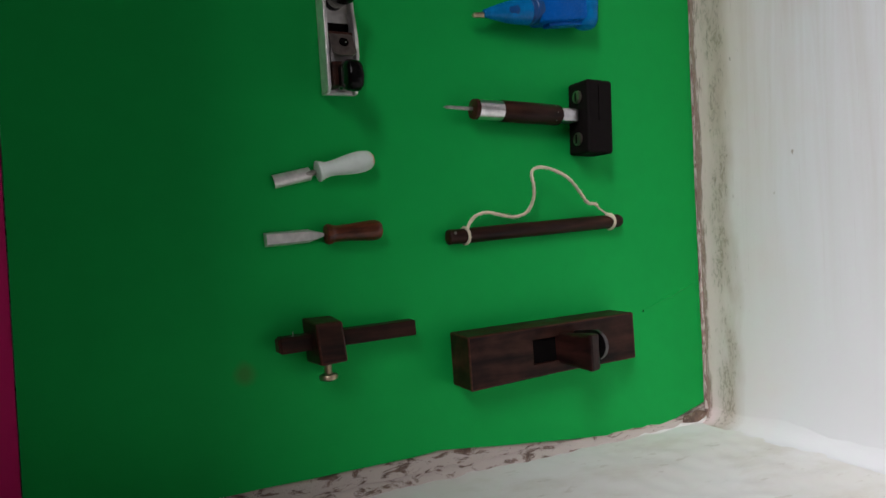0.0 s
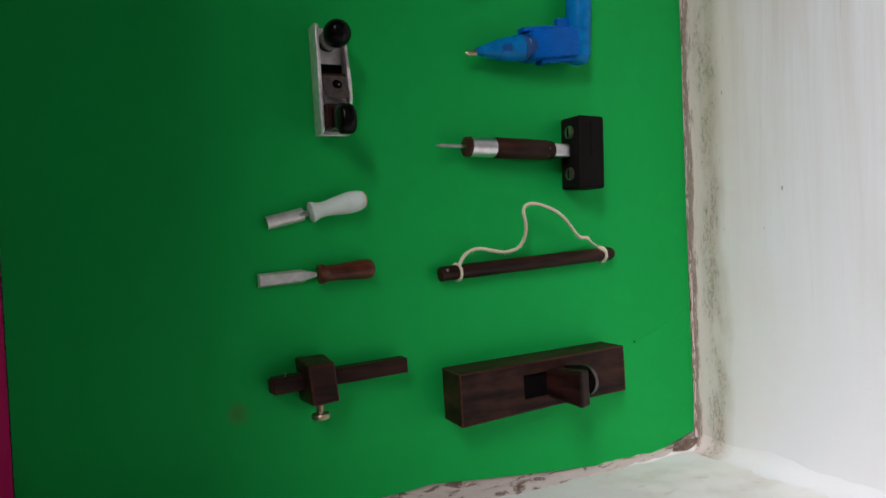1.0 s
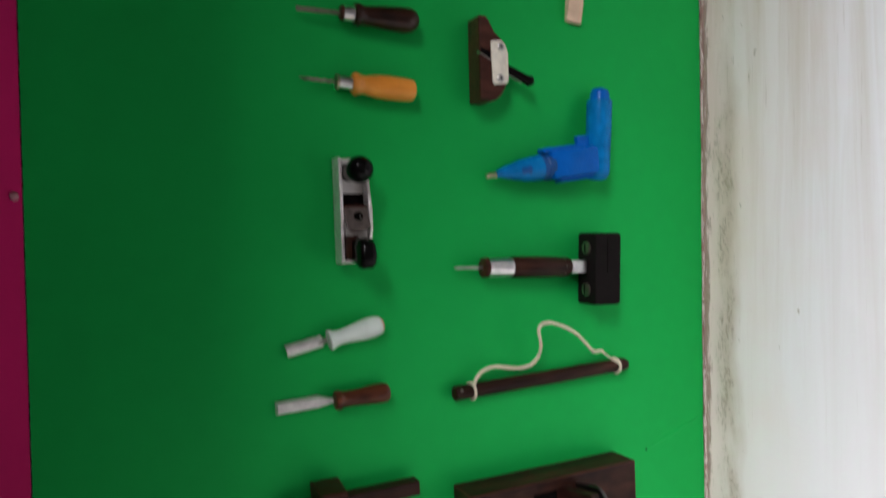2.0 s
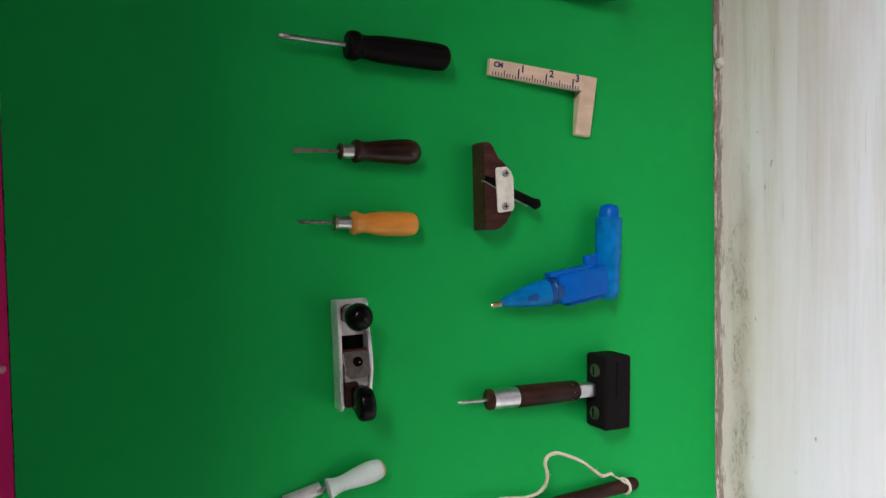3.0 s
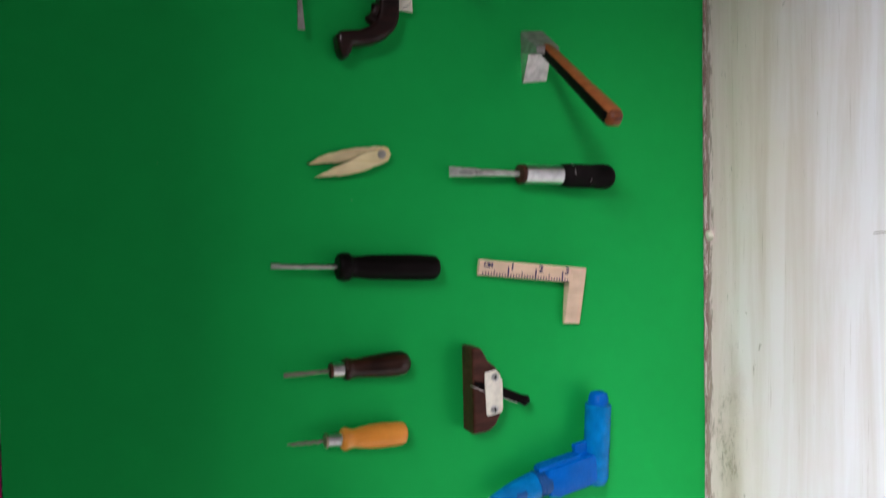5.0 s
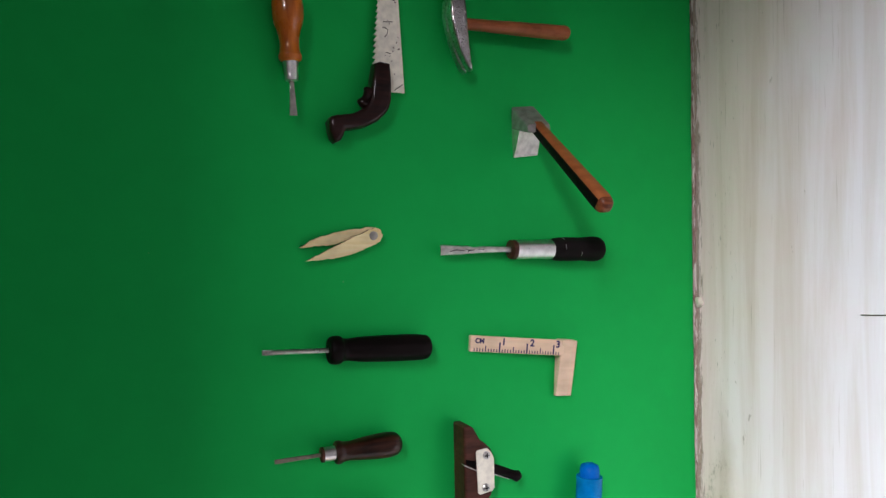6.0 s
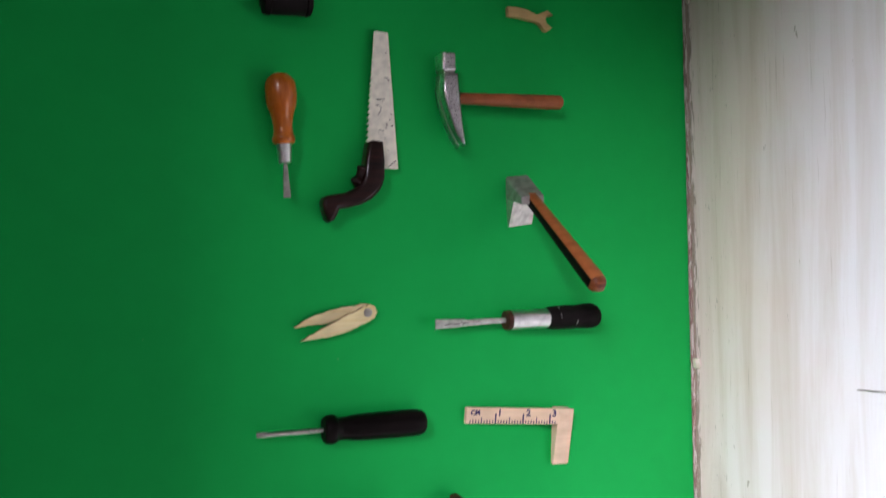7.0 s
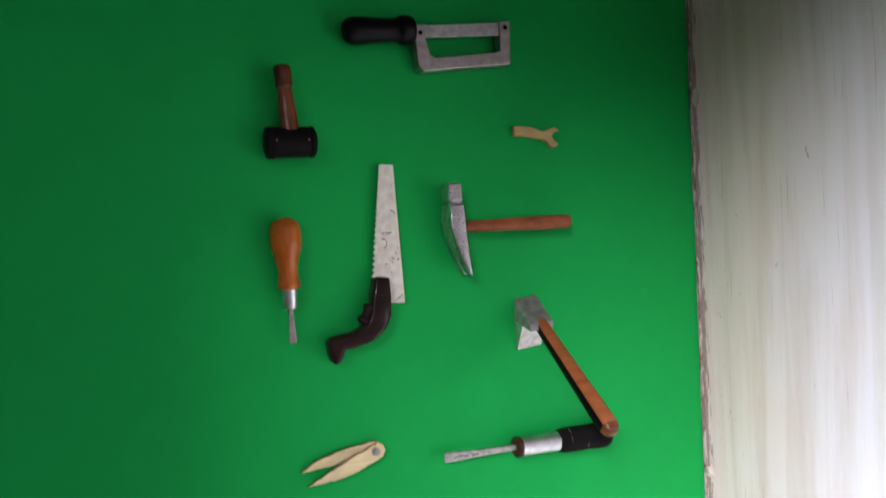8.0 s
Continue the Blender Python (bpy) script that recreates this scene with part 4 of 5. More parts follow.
def block_plane():
    g = thing("block_plane", 71.7, 84.0, 1.0, "small steel block plane with black knob and handle", "plane")
    base = part("sole", box(-4.9, 4.9, -15.8, 15.8, 0.2, 1.8, 0.25), BRIGHT, g, "bright tin sole")
    for side in (-1, 1):
        prof = [(-15.8, 0.4), (15.8, 0.4), (15.8, 6.2), (15.0, 7.0), (-14.6, 7.0), (-15.8, 5.8)] if side < 0 else [(-15.8, 0.4), (15.8, 0.4), (15.8, 3.0), (14.5, 4.4), (8, 4.8), (4.5, 5.7), (0, 6.8), (-5.5, 6.8), (-9, 5.6), (-13.5, 4.6), (-15.8, 3.6)]
        bm = bmesh.new()
        u0, u1 = (4.0, 5.1) if side > 0 else (-5.1, -4.0)
        a, b = [bm.verts.new((u0, v, w)) for v, w in prof], [bm.verts.new((u1, v, w)) for v, w in prof]
        bm.faces.new(a), bm.faces.new(b)
        for k in range(len(a)):
            bm.faces.new((a[k], a[(k + 1) % len(a)], b[(k + 1) % len(a)], b[k]))
        bmesh.ops.recalc_face_normals(bm, faces=bm.faces)
        part("cheek", bevelled(bm, 0.3, 2), BRIGHT, g, "humped pale metal cheek" if side > 0 else "straight pale metal cheek")
    # black sheet on the sole for the shade in the mouth
    part("mouth", box(-3.9, 3.9, 1.2, 5.2, 1.6, 1.95, 0), HOLLOW, g, "black fill for the shade in the mouth")
    part("bar", box(-3.9, 3.9, 0.4, 1.7, 4.4, 5.6, 0.3), BROWN, g, "brown cross bar")
    plan = [(-3.6, -5.0), (-2.4, -6.0), (2.4, -6.0), (3.7, -4.8), (3.7, 0.6), (3.0, 1.2), (-3.0, 1.2), (-3.6, 0.6)]
    cap = part("lever_cap", hexa([(u, v, 4.6 - 0.5 * (v - 1.2)) for u, v in plan], [(u, v, 5.5 - 0.5 * (v - 1.2)) for u, v in plan], 0.15), BRONZE, g, "tilted dark bronze lever cap")
    part("cutter", hexa([(-3.4, -9.0, 6.2), (3.4, -9.0, 6.2), (3.4, 1.0, 3.2), (-3.4, 1.0, 3.2)], [(-3.4, -9.0, 6.9), (3.4, -9.0, 6.9), (3.4, 1.0, 3.9), (-3.4, 1.0, 3.9)], 0.1), SHEET, g, "bright steel cutter under the cap")
    # black disc on the cap for the shade in its hole
    smooth(part("hole", placed(lathe([(0, 1.45), (0.9, 1.4), (1.0, 1.0)], 0, 0, 18), Matrix.Translation((0.4, -2.0, 6.6)) @ pose(0, 0, 0, -26, 0, 0) @ pose(0, 0, 0, 0, -90, 0)), HOLLOW, cap, "dark hole"))
    smooth(part("stud", placed(lathe([(0.9, 0.5), (1.1, 0.45), (1.2, 0.2)], 0, 0, 14), Matrix.Translation((0.8, -2.4, 6.6)) @ pose(0, 0, 0, -30, 0, 0) @ pose(0, 0, 0, 0, -90, 0)), STEEL, cap, "bright stud in the hole"))
    k = smooth(part("knob", placed(lathe(curve([(1.6, 2.9), (4.0, 2.5), (6.5, 2.2), (8.6, 3.2), (11.0, 3.95), (13.5, 3.6), (15.2, 2.2), (15.8, 0.2)]), 0, 0, 28), Matrix.Translation((-0.2, 11.6, 0)) @ pose(0, 0, 0, 0, -90, 0)), BALL, g, "glossy black round knob"), 60)
    for high in (4.6, 6.2):
        smooth(part("washer", placed(lathe([(high, 2.2), (high + 0.1, 3.0), (high + 0.7, 3.0), (high + 0.8, 2.2)], 0, 0, 22), Matrix.Translation((-0.2, 11.6, 0)) @ pose(0, 0, 0, 0, -90, 0)), DULL, k, "dull steel washer"))
    part("handle_foot", box(-3.8, 0.2, -14.6, -7.4, 1.7, 8.2, 0.6), ROSE, g, "dark brown foot of the rear handle")
    tote = [(-15.0, 1.6), (-7.6, 1.6), (-8.6, 5.5), (-8.2, 9.5), (-8.0, 13.5), (-9.5, 16.4), (-13.0, 17.4), (-16.6, 16.4), (-17.4, 13.5), (-15.6, 9.0)]
    bm = bmesh.new()
    a, b = [bm.verts.new((-2.3, v, w)) for v, w in tote], [bm.verts.new((2.5, v, w)) for v, w in tote]
    bm.faces.new(a), bm.faces.new(b)
    for i in range(len(a)):
        bm.faces.new((a[i], a[(i + 1) % len(a)], b[(i + 1) % len(a)], b[i]))
    bmesh.ops.recalc_face_normals(bm, faces=bm.faces)
    smooth(part("rear_handle", bevelled(bm, 1.8, 4), BALL, g, "glossy black rear handle"), 50)


def gimlet():
    g = thing("gimlet", 56.2, 122.5, -2.0, "miniature gimlet with a varnished amber wooden handle", "gimlet")
    part("shaft", rod([(0.3 * k, 0.12 * math.sin(k * 0.8), 3.6 + 0.12 * math.cos(k * 0.8)) for k in range(40)], [0.15 + min(k, 6) * 0.055 for k in range(40)], 8), RUSTY, g, "thin twisted steel bit")
    smooth(part("flange", lathe([(10.9, 0.8), (11.0, 2.2), (11.7, 2.25), (11.9, 1.7)], 0, 3.6), BRASS, g, "brassy flange"))
    smooth(part("ferrule", lathe([(11.6, 1.75), (16.2, 1.85)], 0, 3.6), FOIL, g, "bright metal ferrule"))
    handle(g, [(15.8, 2.2), (16.0, 3.0), (17.0, 3.45), (18.1, 3.1), (19.6, 2.75), (22, 3.15), (25.5, 3.6), (31, 3.65), (34.5, 3.45), (36.0, 2.6), (36.4, 0.5)], 3.65, AMBER, "glossy amber wooden handle")


def bradawl():
    g = thing("bradawl", 55.7, 142.4, 0.6, "miniature bradawl with a dark turned wooden handle", "awl")
    part("shaft", hexa([(0, -0.65, 3.4), (13.8, -0.45, 3.2), (13.8, 0.45, 3.2), (0, 0.65, 3.4)], [(0, -0.65, 3.7), (13.8, -0.45, 4.1), (13.8, 0.45, 4.1), (0, 0.65, 3.7)], 0.08), RUSTY, g, "brownish flat steel blade")
    smooth(part("collar", lathe([(13.2, 1.7), (13.4, 2.2), (14.0, 2.25), (14.2, 1.9)], 0, 3.7), BROWN, g, "brown collar"))
    smooth(part("ferrule", lathe([(13.9, 2.05), (18.0, 2.1)], 0, 3.7, wobble=0.06), FOIL, g, "bright foil ferrule"))
    handle(g, [(17.4, 2.4), (17.7, 3.2), (18.8, 3.4), (20.0, 2.95), (22, 2.85), (25, 3.2), (30, 3.65), (34, 3.8), (36.6, 3.3), (38.0, 1.9), (38.3, 0.4)], 3.75, STREAK, "glossy dark brown turned handle")


def screwdriver():
    g = thing("screwdriver", 52.7, 173.6, -2.4, "miniature screwdriver with a black handle", "screwdriver")
    bm = joined(rod([(2.6, 0, 4.0), (20.5, 0, 4.0)], 0.72, 12),
                hexa([(0, -0.75, 3.75), (3.0, -0.7, 3.4), (3.0, 0.7, 3.4), (0, 0.75, 3.75)], [(0, -0.75, 4.0), (3.0, -0.7, 4.5), (3.0, 0.7, 4.5), (0, 0.75, 4.0)], 0.05))
    smooth(part("shaft", bm, STEEL, g, "bright steel shaft with a flat tip"), 40)
    h = handle(g, [(19.0, 2.4), (19.2, 3.6), (20.4, 4.15), (22.2, 4.1), (23.4, 3.4), (25.5, 3.35), (29, 3.8), (37, 4.05), (45, 4.1), (49, 3.9), (50.8, 2.9), (51.4, 0.6)], 4.1, EBONY, "fluted black handle", 40)
    for p in h.data.vertices:
        u, v, w = p.co / MM
        if u > 24 and u < 49.5:
            a = math.atan2(w - 4.1, v)
            k = 1 - 0.05 * (0.5 + 0.5 * math.cos(8 * a))
            p.co = Vector((u, v * k, 4.1 + (w - 4.1) * k)) * MM


def firmer_screwdriver():
    g = thing("flat_screwdriver", 108.0, 201.3, -0.6, "miniature flat screwdriver with foil ferrule and black handle", "screwdriver")
    bm = bmesh.new()
    rows = []
    for u, half, thick, v in ((0, 1.65, 0.25, 0), (2.5, 1.6, 0.4, 0), (7, 1.45, 0.5, -0.05), (9.5, 1.3, 0.55, 0.1), (11.5, 1.05, 0.6, -0.1), (14, 1.1, 0.6, 0.05), (20, 0.95, 0.65, 0.1), (27, 0.95, 0.7, 0)):
        rows.append([bm.verts.new((u, v + a * half, 4.35 + b * thick)) for a, b in ((-1, -0.7), (-0.8, 0.8), (0.1, 1.0), (0.8, 0.8), (1, -0.7))])
    for p, q in zip(rows, rows[1:]):
        for k in range(5):
            bm.faces.new((p[k], p[(k + 1) % 5], q[(k + 1) % 5], q[k]))
    bm.faces.new(rows[0]), bm.faces.new(rows[-1])
    b = part("blade", bm, SHEET, g, "flat scratched steel blade")
    for pts in ([(3.0, -0.4), (5.4, 0.1), (8.2, -0.2)], [(8.6, 0.5), (10.2, -0.3), (11.6, 0.2)], [(9.2, -0.6), (10.4, 0.3)], [(13.0, 0.3), (15.2, 0.1)]):
        part("scratch", rod([(u, v, 4.9) for u, v in pts], 0.13, 5), HOLLOW, b)
    smooth(part("collar", lathe([(25.0, 2.6), (25.2, 3.15), (26.6, 3.25), (27.2, 3.0)], 0, 4.3), BROWN, g, "brown wooden collar"))
    smooth(part("ferrule", lathe([(26.6, 3.15), (30, 3.2), (35, 3.15), (41.2, 3.25)], 0, 4.3, wobble=0.16), FOIL, g, "crinkled bright foil ferrule"), 60)
    h = handle(g, [(40.8, 3.0), (41.2, 3.5), (43.5, 3.95), (48, 4.05), (53, 4.0), (57, 4.3), (60, 4.1), (61.6, 2.9), (62.2, 0.6)], 4.35, MATT, "black taped handle")
    for u, a in ((44.5, 1.35), (44.7, 0.5), (56.0, 1.2), (56.3, 0.4), (51.0, 2.0)):
        smooth(part("staple", rod([(u, 4.05 * math.cos(a + d), 4.3 + 4.1 * math.sin(a + d)) for d in (-0.2, 0, 0.2)], 0.1, 6), STEEL, h))


def try_square():
    g = thing("try_square", 119.7, 173.5, -6.2, "pale wooden miniature try square marked in centimetres", "try square")

    def face(u):
        """Height of the blade's face: it stands off the card towards the stock."""
        return 1.6 + 0.092 * u

    b = part("blade", hexa([(0, -5.2, 0), (34.2, -5.2, 2.6), (34.2, 0, 2.6), (0, 0, 0)], [(0, -5.2, face(0)), (34.2, -5.2, face(34.2)), (34.2, 0, face(34.2)), (0, 0, face(0))], 0.15), PINE, g, "pale wooden blade with an inked scale")
    part("stock", hexa([(34.6, -19.6, 0), (41.0, -19.4, 0), (40.0, 0.1, 0), (33.6, 0.1, 0)], [(34.2, -19.4, 2.0), (40.6, -19.2, 2.0), (39.3, 0.1, 5.2), (33.3, 0.1, 5.0)], 0.3), PINE, g, "pale wooden stock")
    for k in range(1, 33):
        u = 0.4 + k * 0.995
        long = 3.3 if k % 10 == 0 else 2.0 if k % 5 == 0 else 1.05 + 0.25 * noise.noise(Vector((k * 1.7, 0, 0)))
        wide = 0.26 if k % 10 == 0 else 0.17
        part("tick", box(u - wide, u + wide, -5.05, -5.05 + long, face(u) - 0.1, face(u) + 0.05, 0), INK, b)

    def letters(text, u, v, size):
        cu = bpy.data.curves.new("lettering", "FONT")
        cu.body, cu.size, cu.extrude, cu.offset = text, size, 0.015, 0.11
        tmp = bpy.data.objects.new("lettering", cu)
        scene.collection.objects.link(tmp)
        me = bpy.data.meshes.new_from_object(tmp.evaluated_get(bpy.context.evaluated_depsgraph_get()))
        bpy.data.objects.remove(tmp)
        bm = bmesh.new()
        bm.from_mesh(me)
        bpy.data.meshes.remove(me)
        part("lettering", placed(bm, Matrix.Translation((u, v, face(u) + 0.04)) @ pose(0, 0, 0, 0, -5.26, 0)), INK, b, "hand-inked " + text)

    letters("CM", 1.5, -2.3, 2.2)
    letters("1", 10.9, -2.6, 3.2)
    letters("2", 21.3, -2.5, 3.2)
    letters("3", 31.0, -2.5, 3.2)


def dividers():
    g = thing("dividers", 64.5, 202.0, 0, "cream card miniature dividers with a grey pivot", "dividers")

    def leg(points, w0, w1):
        rim = [Vector((x - 64.5, z - 202.0, 0)) for x, z in points]
        fine = [a.lerp(b, k / 5) for a, b in zip(rim, rim[1:] + rim[:1]) for k in range(5)]
        fine = [p + 0.28 * Vector((noise.noise(p * 0.9 + Vector((0, 0, w1))), noise.noise(p * 0.9 + Vector((9, 0, w1))), 0)) for p in fine]
        return slab([(p.x, p.y) for p in fine], w0, w1, 0.1, 1)

    part("leg", leg([(64.4, 202.8), (67.4, 204.6), (70.7, 206.0), (74.4, 207.0), (78.2, 207.8), (81.6, 208.1), (84.7, 208.6), (87.2, 208.7), (88.9, 207.8), (89.4, 206.2), (88.5, 204.6), (86.0, 204.0), (82.0, 205.8), (78.0, 204.4), (74.1, 203.4), (69.6, 203.1)], 0.0, 1.4), IVORY, g, "upper pointed leg")
    part("leg", leg([(65.9, 198.9), (70.6, 199.3), (75.0, 199.6), (79.2, 200.4), (82.8, 201.8), (86.3, 203.2), (88.6, 204.3), (89.5, 206.4), (88.8, 208.0), (87.2, 208.6), (85.2, 208.0), (83.6, 207.0), (79.8, 205.6), (75.8, 203.7), (70.6, 201.2)], 1.4, 2.8), IVORY, g, "lower pointed leg")
    for leg_ob in g.children:
        leg_ob.data.materials.append(GRIP)
        for f in leg_ob.data.polygons:
            f.material_index = 1 if abs(f.normal.z) < 0.4 else 0
    smooth(part("pivot", placed(lathe([(2.7, 1.35), (3.2, 1.25), (3.4, 0.6)], 0, 0, 18), Matrix.Translation((22.0, 4.1, 0)) @ pose(0, 0, 0, 0, -90, 0)), DULL, g, "grey rivet"))


def turnscrew():
    g = thing("turnscrew", 61.1, 276.0, -87.6, "miniature turnscrew with a varnished orange-brown bulb handle", "screwdriver")
    handle(g, [(0, 0.5), (0.5, 2.4), (2.4, 4.1), (5.2, 4.5), (8.6, 4.3), (12.0, 3.3), (15.0, 2.75), (17.6, 2.9), (18.6, 3.25), (19.8, 3.15), (20.4, 2.5)], 4.4, ORANGE, "glossy orange-brown bulbous handle")
    smooth(part("ferrule", lathe([(20.0, 2.25), (25.6, 1.85), (25.8, 1.5)], 0, 4.4), FOIL, g, "bright metal ferrule"))
    part("blade", joined(hexa([(25.4, -0.5, 3.9), (35.6, -1.1, 4.15), (35.6, 1.1, 4.15), (25.4, 0.5, 3.9)], [(25.4, -0.5, 4.9), (35.6, -1.1, 4.6), (35.6, 1.1, 4.6), (25.4, 0.5, 4.9)], 0.12)), DULL, g, "flat grey blade")


def hand_saw():
    g = thing("hand_saw", 92.0, 258.0, 0, "miniature hand saw with a pale scratched blade", "saw")

    def loc(points):
        return [(x - 92.0, z - 258.0) for x, z in points]

    left = []
    z = 287.5
    while z > 257.0:
        x = 90.35 - (291.0 - z) * 0.068
        deep = min(1.05, 0.15 + (288 - z) * 0.045)
        left += [(x, z), (x - deep, z - 1.45)]
        z -= 1.75
    out = [(94.9, 291.8), (90.5, 291.9), *left, (88.2, 255.0), (90, 250.0), (97.35, 249.8)]
    b = part("blade", slab(loc(out), 2.0, 2.7, 0), BLADE, g, "pale tin blade with cut teeth")
    part("packing", box(-1.2, 1.8, -4.0, 26.0, 0, 2.0, 0.2), BLADE, b)
    for pts in ([(90.6, 270.9), (91.8, 271.0), (93.7, 271.2)], [(90.9, 269.4), (92.2, 268.6), (91.9, 267.2), (91.1, 266.4)], [(91.4, 261.7), (93.0, 261.5)], [(93.5, 278.0), (94.6, 277.7)], [(94.0, 250.4), (96.7, 252.4)]):
        part("scratch", rod([(*p, 2.72) for p in loc(pts)], 0.11, 5), HOLLOW, b)
    rng = random.Random(4)
    for k in range(16):
        z = rng.uniform(252, 288)
        x = rng.uniform(90.5, 95.0 + (288 - z) * 0.05)
        a, r = rng.uniform(0, math.pi), rng.uniform(0.25, 0.7)
        part("scratch", rod([(*p, 2.72) for p in loc([(x, z), (x + 0.6 * r * math.cos(a) + 0.1, z + 0.6 * r * math.sin(a)), (x + r * math.cos(a), z + r * math.sin(a))])], rng.uniform(0.08, 0.2), 5), RUSTY, b)
    h = [(86.9, 257.4), (88.5, 258.0), (91.6, 257.7), (92.0, 252.0), (91.9, 246.8), (91.2, 244.4), (90.1, 242.6), (87.6, 240.2), (84.5, 238.6), (80.5, 237.6), (77.6, 237.2), (76.9, 235.4), (76.0, 233.9), (74.6, 233.3),
         (73.6, 234.2), (72.9, 236.6), (72.5, 239.4), (73.3, 240.8), (75.0, 241.3), (79.7, 242.0), (82.7, 243.4), (84.4, 245.0), (85.4, 247.2), (85.9, 251.7)]
    hb = smooth(part("handle", slab(loc(h), 0.4, 6.4, 1.3, 3), GLOSS, g, "glossy dark brown pistol-shaped handle"), 45)
    nub = smooth(part("horn", lathe(curve([(-3.4, 0.8), (-2.4, 2.0), (-0.6, 1.3), (1.0, 1.5), (2.2, 2.0), (3.2, 0.5)]), 0, 0, 16), GLOSS, hb))
    nub.data.transform(Matrix.Translation((-7.4 * MM, -10.6 * MM, 4.0 * MM)) @ pose(0, 0, 0, 0, 0, 62))


def claw_hammer():
    g = thing("claw_hammer", 113.0, 272.4, 2.0, "miniature claw hammer with polished steel head and reddish handle", "hammer")
    part("poll", box(-2.4, 2.3, 7.6, 13.6, 3.0, 9.4, 0.8), CHROME, g, "square polished striking face")
    part("neck", box(-1.9, 1.9, 6.6, 7.9, 3.4, 9.0, 0.3), DULL, g, "groove behind the face")
    for side, w0, w1 in ((0, 2.6, 5.9), (1, 6.2, 9.7)):
        out = [(-2.3, 7.0), (2.4, 7.0), (2.7, 2.0), (2.9, -3.0), (3.2, -8.0), (3.7, -13.0), (3.9, -15.4), (2.4, -14.6), (0.6, -11.0), (-0.9, -6.6), (-2.2, -2.0), (-2.8, 2.0)]
        if side == 0:
            smooth(part("claw", slab(out, w0, w1, 0.9, 3), CHROME, g, "curved polished claw"), 60)
        else:
            smooth(part("claw", slab([(u + 0.2, v) for u, v in out], w0, w1, 1.2, 3), CHROME, g, "curved polished claw"), 60)
    part("cheek", slab([(-2.0, 6.8), (2.3, 6.8), (2.6, 2.0), (2.7, -3.0), (2.9, -8.0), (3.2, -11.0), (1.2, -11.0), (-0.6, -6.6), (-1.9, -2.0), (-2.5, 2.0)], 4.6, 7.6, 0.3), CHROME, g, "solid steel between the claws")
    smooth(part("handle", lathe(curve([(2.0, 1.6), (3, 1.75), (14, 1.95), (28, 2.25), (40, 2.4), (42.6, 2.1), (43.3, 0.6)]), 0, 5.4, 18, 1.15), RED, g, "straight reddish wooden handle"), 60)


def adze():
    g = thing("adze", 141.2, 239.7, 0, "miniature adze with tin head and a wooden handle that stands out", "adze")
    head = hexa([(-4.6, 9.2, 0), (4.4, 10.2, 0), (3.9, 2.0, 11.0), (-4.8, 1.4, 11.0)], [(-4.6, 1.5, 0), (4.4, 1.5, 0), (3.9, -0.4, 11.0), (-4.8, -1.4, 11.0)], 0.7)
    part("head", head, FOLDED, g, "folded grey tin head")
    part("blade", hexa([(-4.4, 2.0, 0), (4.6, 2.0, 0), (4.8, 2.0, 4.5), (-4.5, 1.8, 6.0)], [(-4.0, -8.0, 0), (5.2, -6.8, 0), (5.2, -6.8, 0.7), (-4.0, -8.0, 0.7)], 0.08), SHEET, g, "crumpled bright tin blade")
    a, b = Vector((0.0, 1.4, 8.5)), Vector((1.1, -27.0, 43.0))
    ax = (b - a).normalized()
    right = Vector((1, 0.05, 0)).normalized()
    up = right.cross(ax).normalized()
    if up.y < 0:
        up = -up

    def ring(t, s, k):
        c = a.lerp(b, t)
        return [c + right * x * s + up * y * k for x, y in ((-2.4, -1.5), (-1.5, -2.4), (1.6, -2.4), (2.5, -1.5), (2.5, 1.5), (1.6, 2.4), (-1.5, 2.4), (-2.4, 1.5))]

    bm = bmesh.new()
    rings = [[bm.verts.new(p) for p in ring(t, s, s)] for t, s in ((0, 0.8), (0.25, 0.85), (0.6, 0.95), (0.9, 1.05), (0.95, 1.02), (0.98, 0.86), (1.0, 0.6), (1.008, 0.3))]
    for p, q in zip(rings, rings[1:]):
        for k in range(8):
            bm.faces.new((p[k], p[(k + 1) % 8], q[(k + 1) % 8], q[k]))
    bm.faces.new(rings[0]), bm.faces.new(rings[-1])
    h = smooth(part("handle", bm, ADZE, g, "orange-brown wooden handle with shade coloured into its underside"), 50)
    # black wood on faces turned down and left puts their shade into colour
    h.data.materials.append(EBONY)
    h.data.materials.append(GRIP)
    for f in h.data.polygons:
        n = f.normal
        if n.dot(ax) > 0.2:
            f.material_index = 2
        elif n.x * 0.75 + n.y * 0.6 + n.z * -0.1 < -0.45:
            f.material_index = 1


def open_wrench():
    g = thing("spanner", 138.3, 304.0, -5.0, "small tan open-ended spanner cut from ply", "spanner")
    pts = [(138.2, 305.7), (141.6, 306.0), (145.1, 305.7), (149.6, 304.4), (151.8, 305.4), (153.9, 306.3), (156.1, 305.0), (153.9, 304.5), (152.9, 303.3), (153.4, 301.9), (155.6, 300.4), (153.9, 299.2), (152.5, 299.4), (151.0, 301.2), (149.6, 302.0), (146.0, 302.2), (143.3, 302.6), (138.4, 302.7)]
    part("body", slab([local_of(g, x, z) for x, z in pts], 0, 2.0, 0.2), TAN, g)


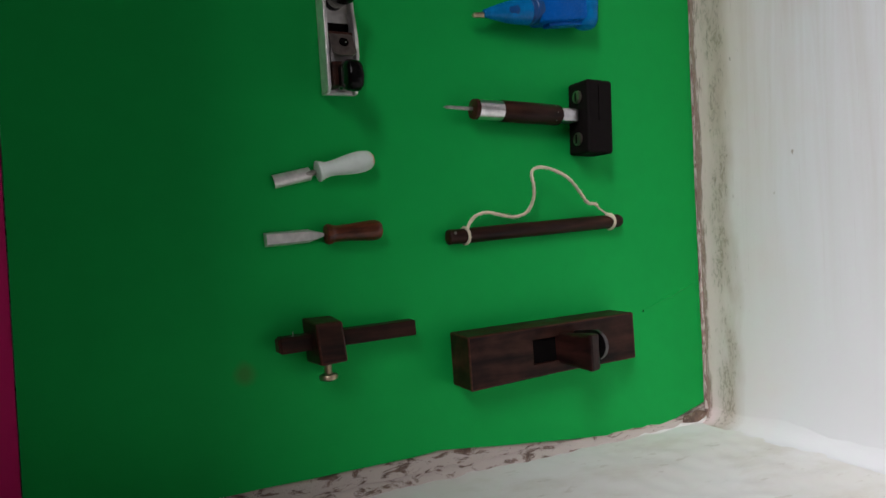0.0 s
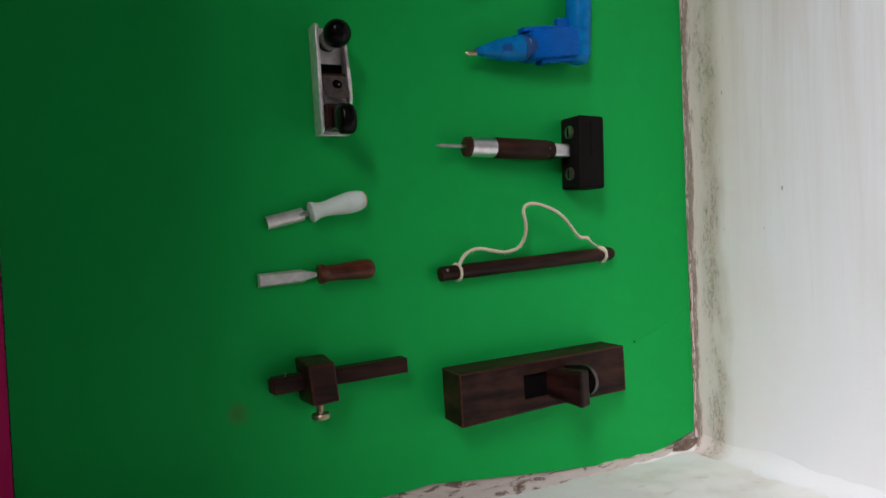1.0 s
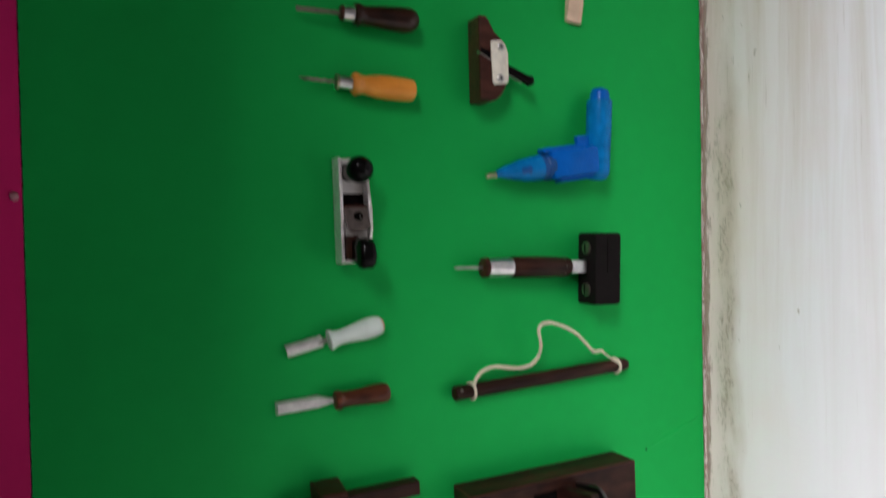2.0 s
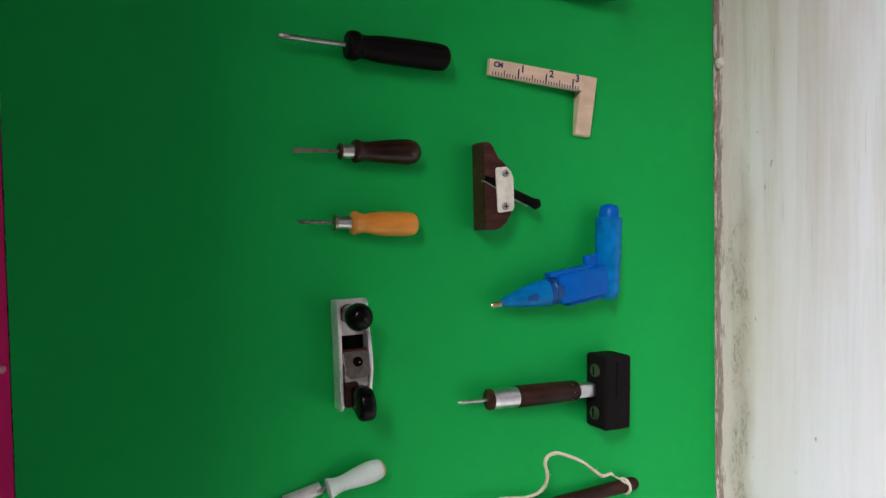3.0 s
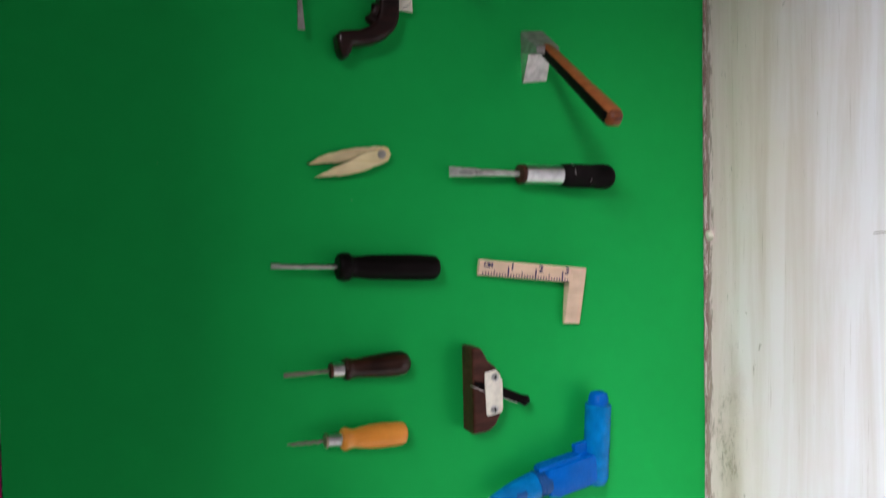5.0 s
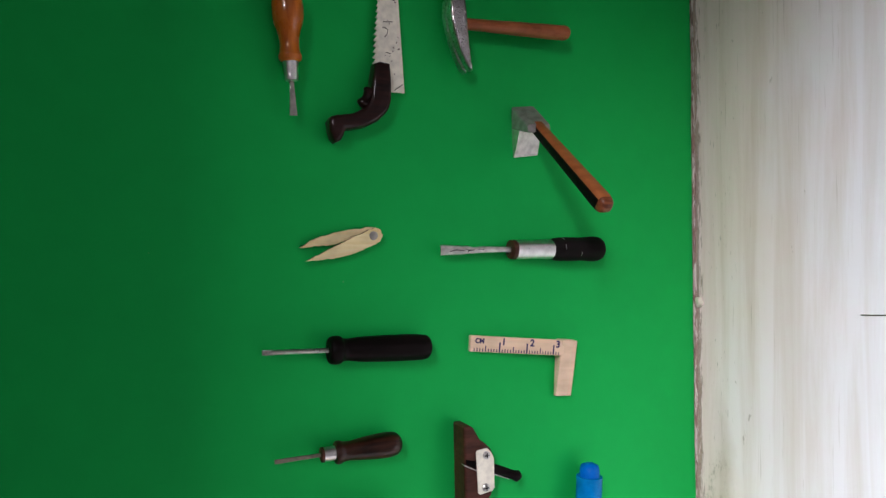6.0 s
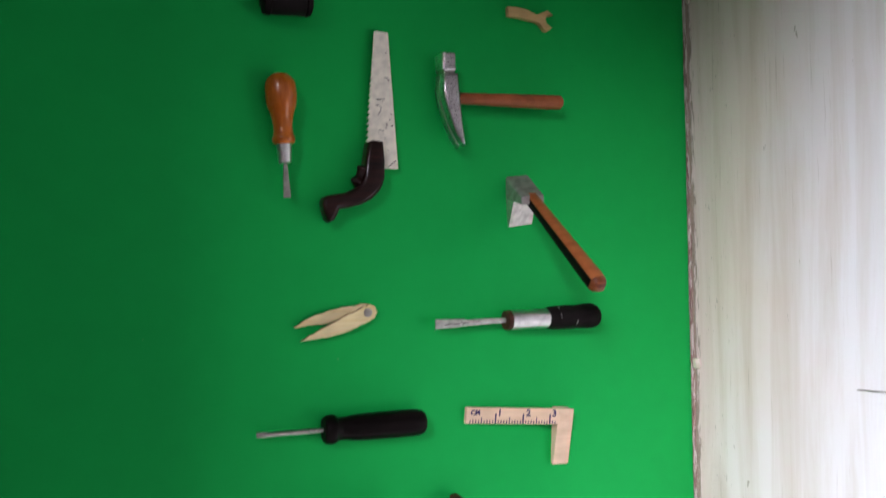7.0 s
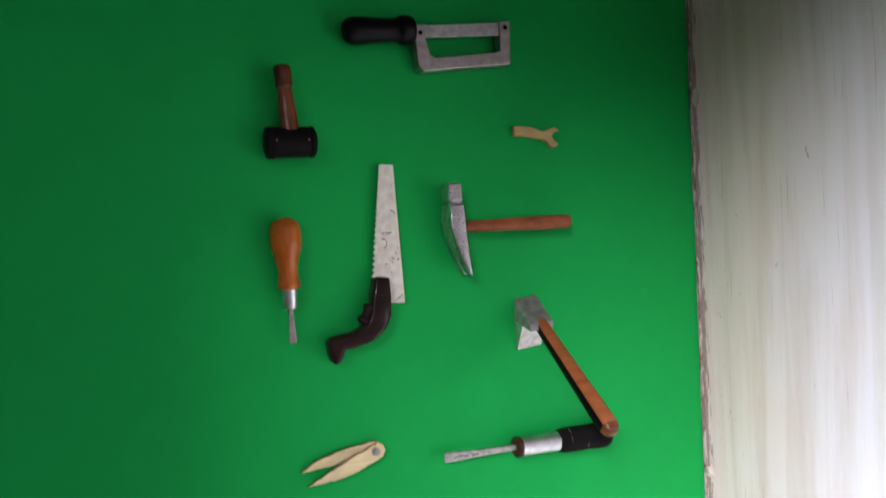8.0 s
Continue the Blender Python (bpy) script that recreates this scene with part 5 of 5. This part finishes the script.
def sledge():
    g = thing("club_hammer", 61.5, 318.8, -84.5, "miniature club hammer with black head and brown handle", "hammer")
    smooth(part("handle", lathe(curve([(0, 0.7), (0.3, 2.1), (2.0, 2.35), (5.2, 2.15), (6.4, 1.95), (7.6, 2.1), (12, 2.4), (18, 2.75), (20, 2.6)]), 0, 5.6, 18), GRIP, g, "brown wooden handle with a waist"), 60)
    smooth(part("grip_band", lathe(curve([(0.15, 1.9), (0.6, 2.35), (2.0, 2.5), (5.0, 2.4), (6.0, 2.5), (6.6, 2.1)]), 0, 5.6, 18), CHERRY, g, "darker worn grip"), 60)
    m = Matrix.Translation((21.8, -0.1, 5.2)) @ pose(0, 0, 0, 0, 0, 88)
    prof = [(-7.2, 3.2), (-6.8, 4.3), (-5.2, 4.7), (-4.8, 4.4), (4.6, 4.4), (5.0, 4.15), (5.4, 4.5), (6.4, 4.4), (7.0, 3.4)]
    h = smooth(part("head", placed(lathe(prof, 0, 0, 24), m), MATT, g, "barrel-shaped black head"), 35)
    for u in (-4.6, 4.3):
        smooth(part("nail", placed(lathe([(4.2, 0.25), (4.5, 0.2)], 0, 0, 8), m @ Matrix.Translation((u, 0, 0)) @ pose(0, 0, 0, 0, -90, 0) @ pose(0, 0, 0, -60, 0, 0)), STEEL, h))


def hacksaw():
    g = thing("hacksaw", 80.0, 330.7, 6.5, "miniature hacksaw with black handle and grey metal frame", "saw")
    handle(g, [(0, 0.5), (0.4, 2.6), (2.4, 3.9), (6, 4.0), (12, 3.6), (16, 3.6), (17.2, 3.9), (18.4, 4.4), (20.6, 4.4), (22.2, 3.8), (22.8, 2.2)], 4.3, BLACK, "fat black handle with a collar")

    def loc(points):
        return [local_of(g, x, z) for x, z in points]

    part("frame", slab(loc([(102.9, 334.9), (106.6, 335.6), (106.2, 331.5), (107.9, 326.2), (109.5, 325.3), (131.0, 328.9), (132.7, 329.8), (132.6, 339.0), (136.5, 339.7), (136.3, 325.6), (105.6, 320.9), (103.8, 322.2), (103.0, 330.5)]), 0.5, 4.6, 0.25), TOOL, g, "grey bent metal frame")
    part("saw_blade", slab(loc([(106.4, 335.4), (106.2, 331.6), (133.0, 334.9), (133.0, 339.0)]), 2.4, 3.8, 0.1), SHEET, g, "pale strip blade")
    for x, z in ((104.6, 332.6), (134.6, 337.4)):
        u, v = local_of(g, x, z)
        smooth(part("blade_pin", placed(screw_head(0.7, 4.5, 5.0), Matrix.Translation((u, v, 0))), HOLLOW, g))


for build in (marking_gauge, jack_plane, chisel, gouge, cord_rule, tack_hammer, pen_drill, spokeshave, block_plane, gimlet, bradawl, screwdriver,
              firmer_screwdriver, try_square, dividers, turnscrew, hand_saw, claw_hammer, adze, open_wrench, sledge, hacksaw):
    build()
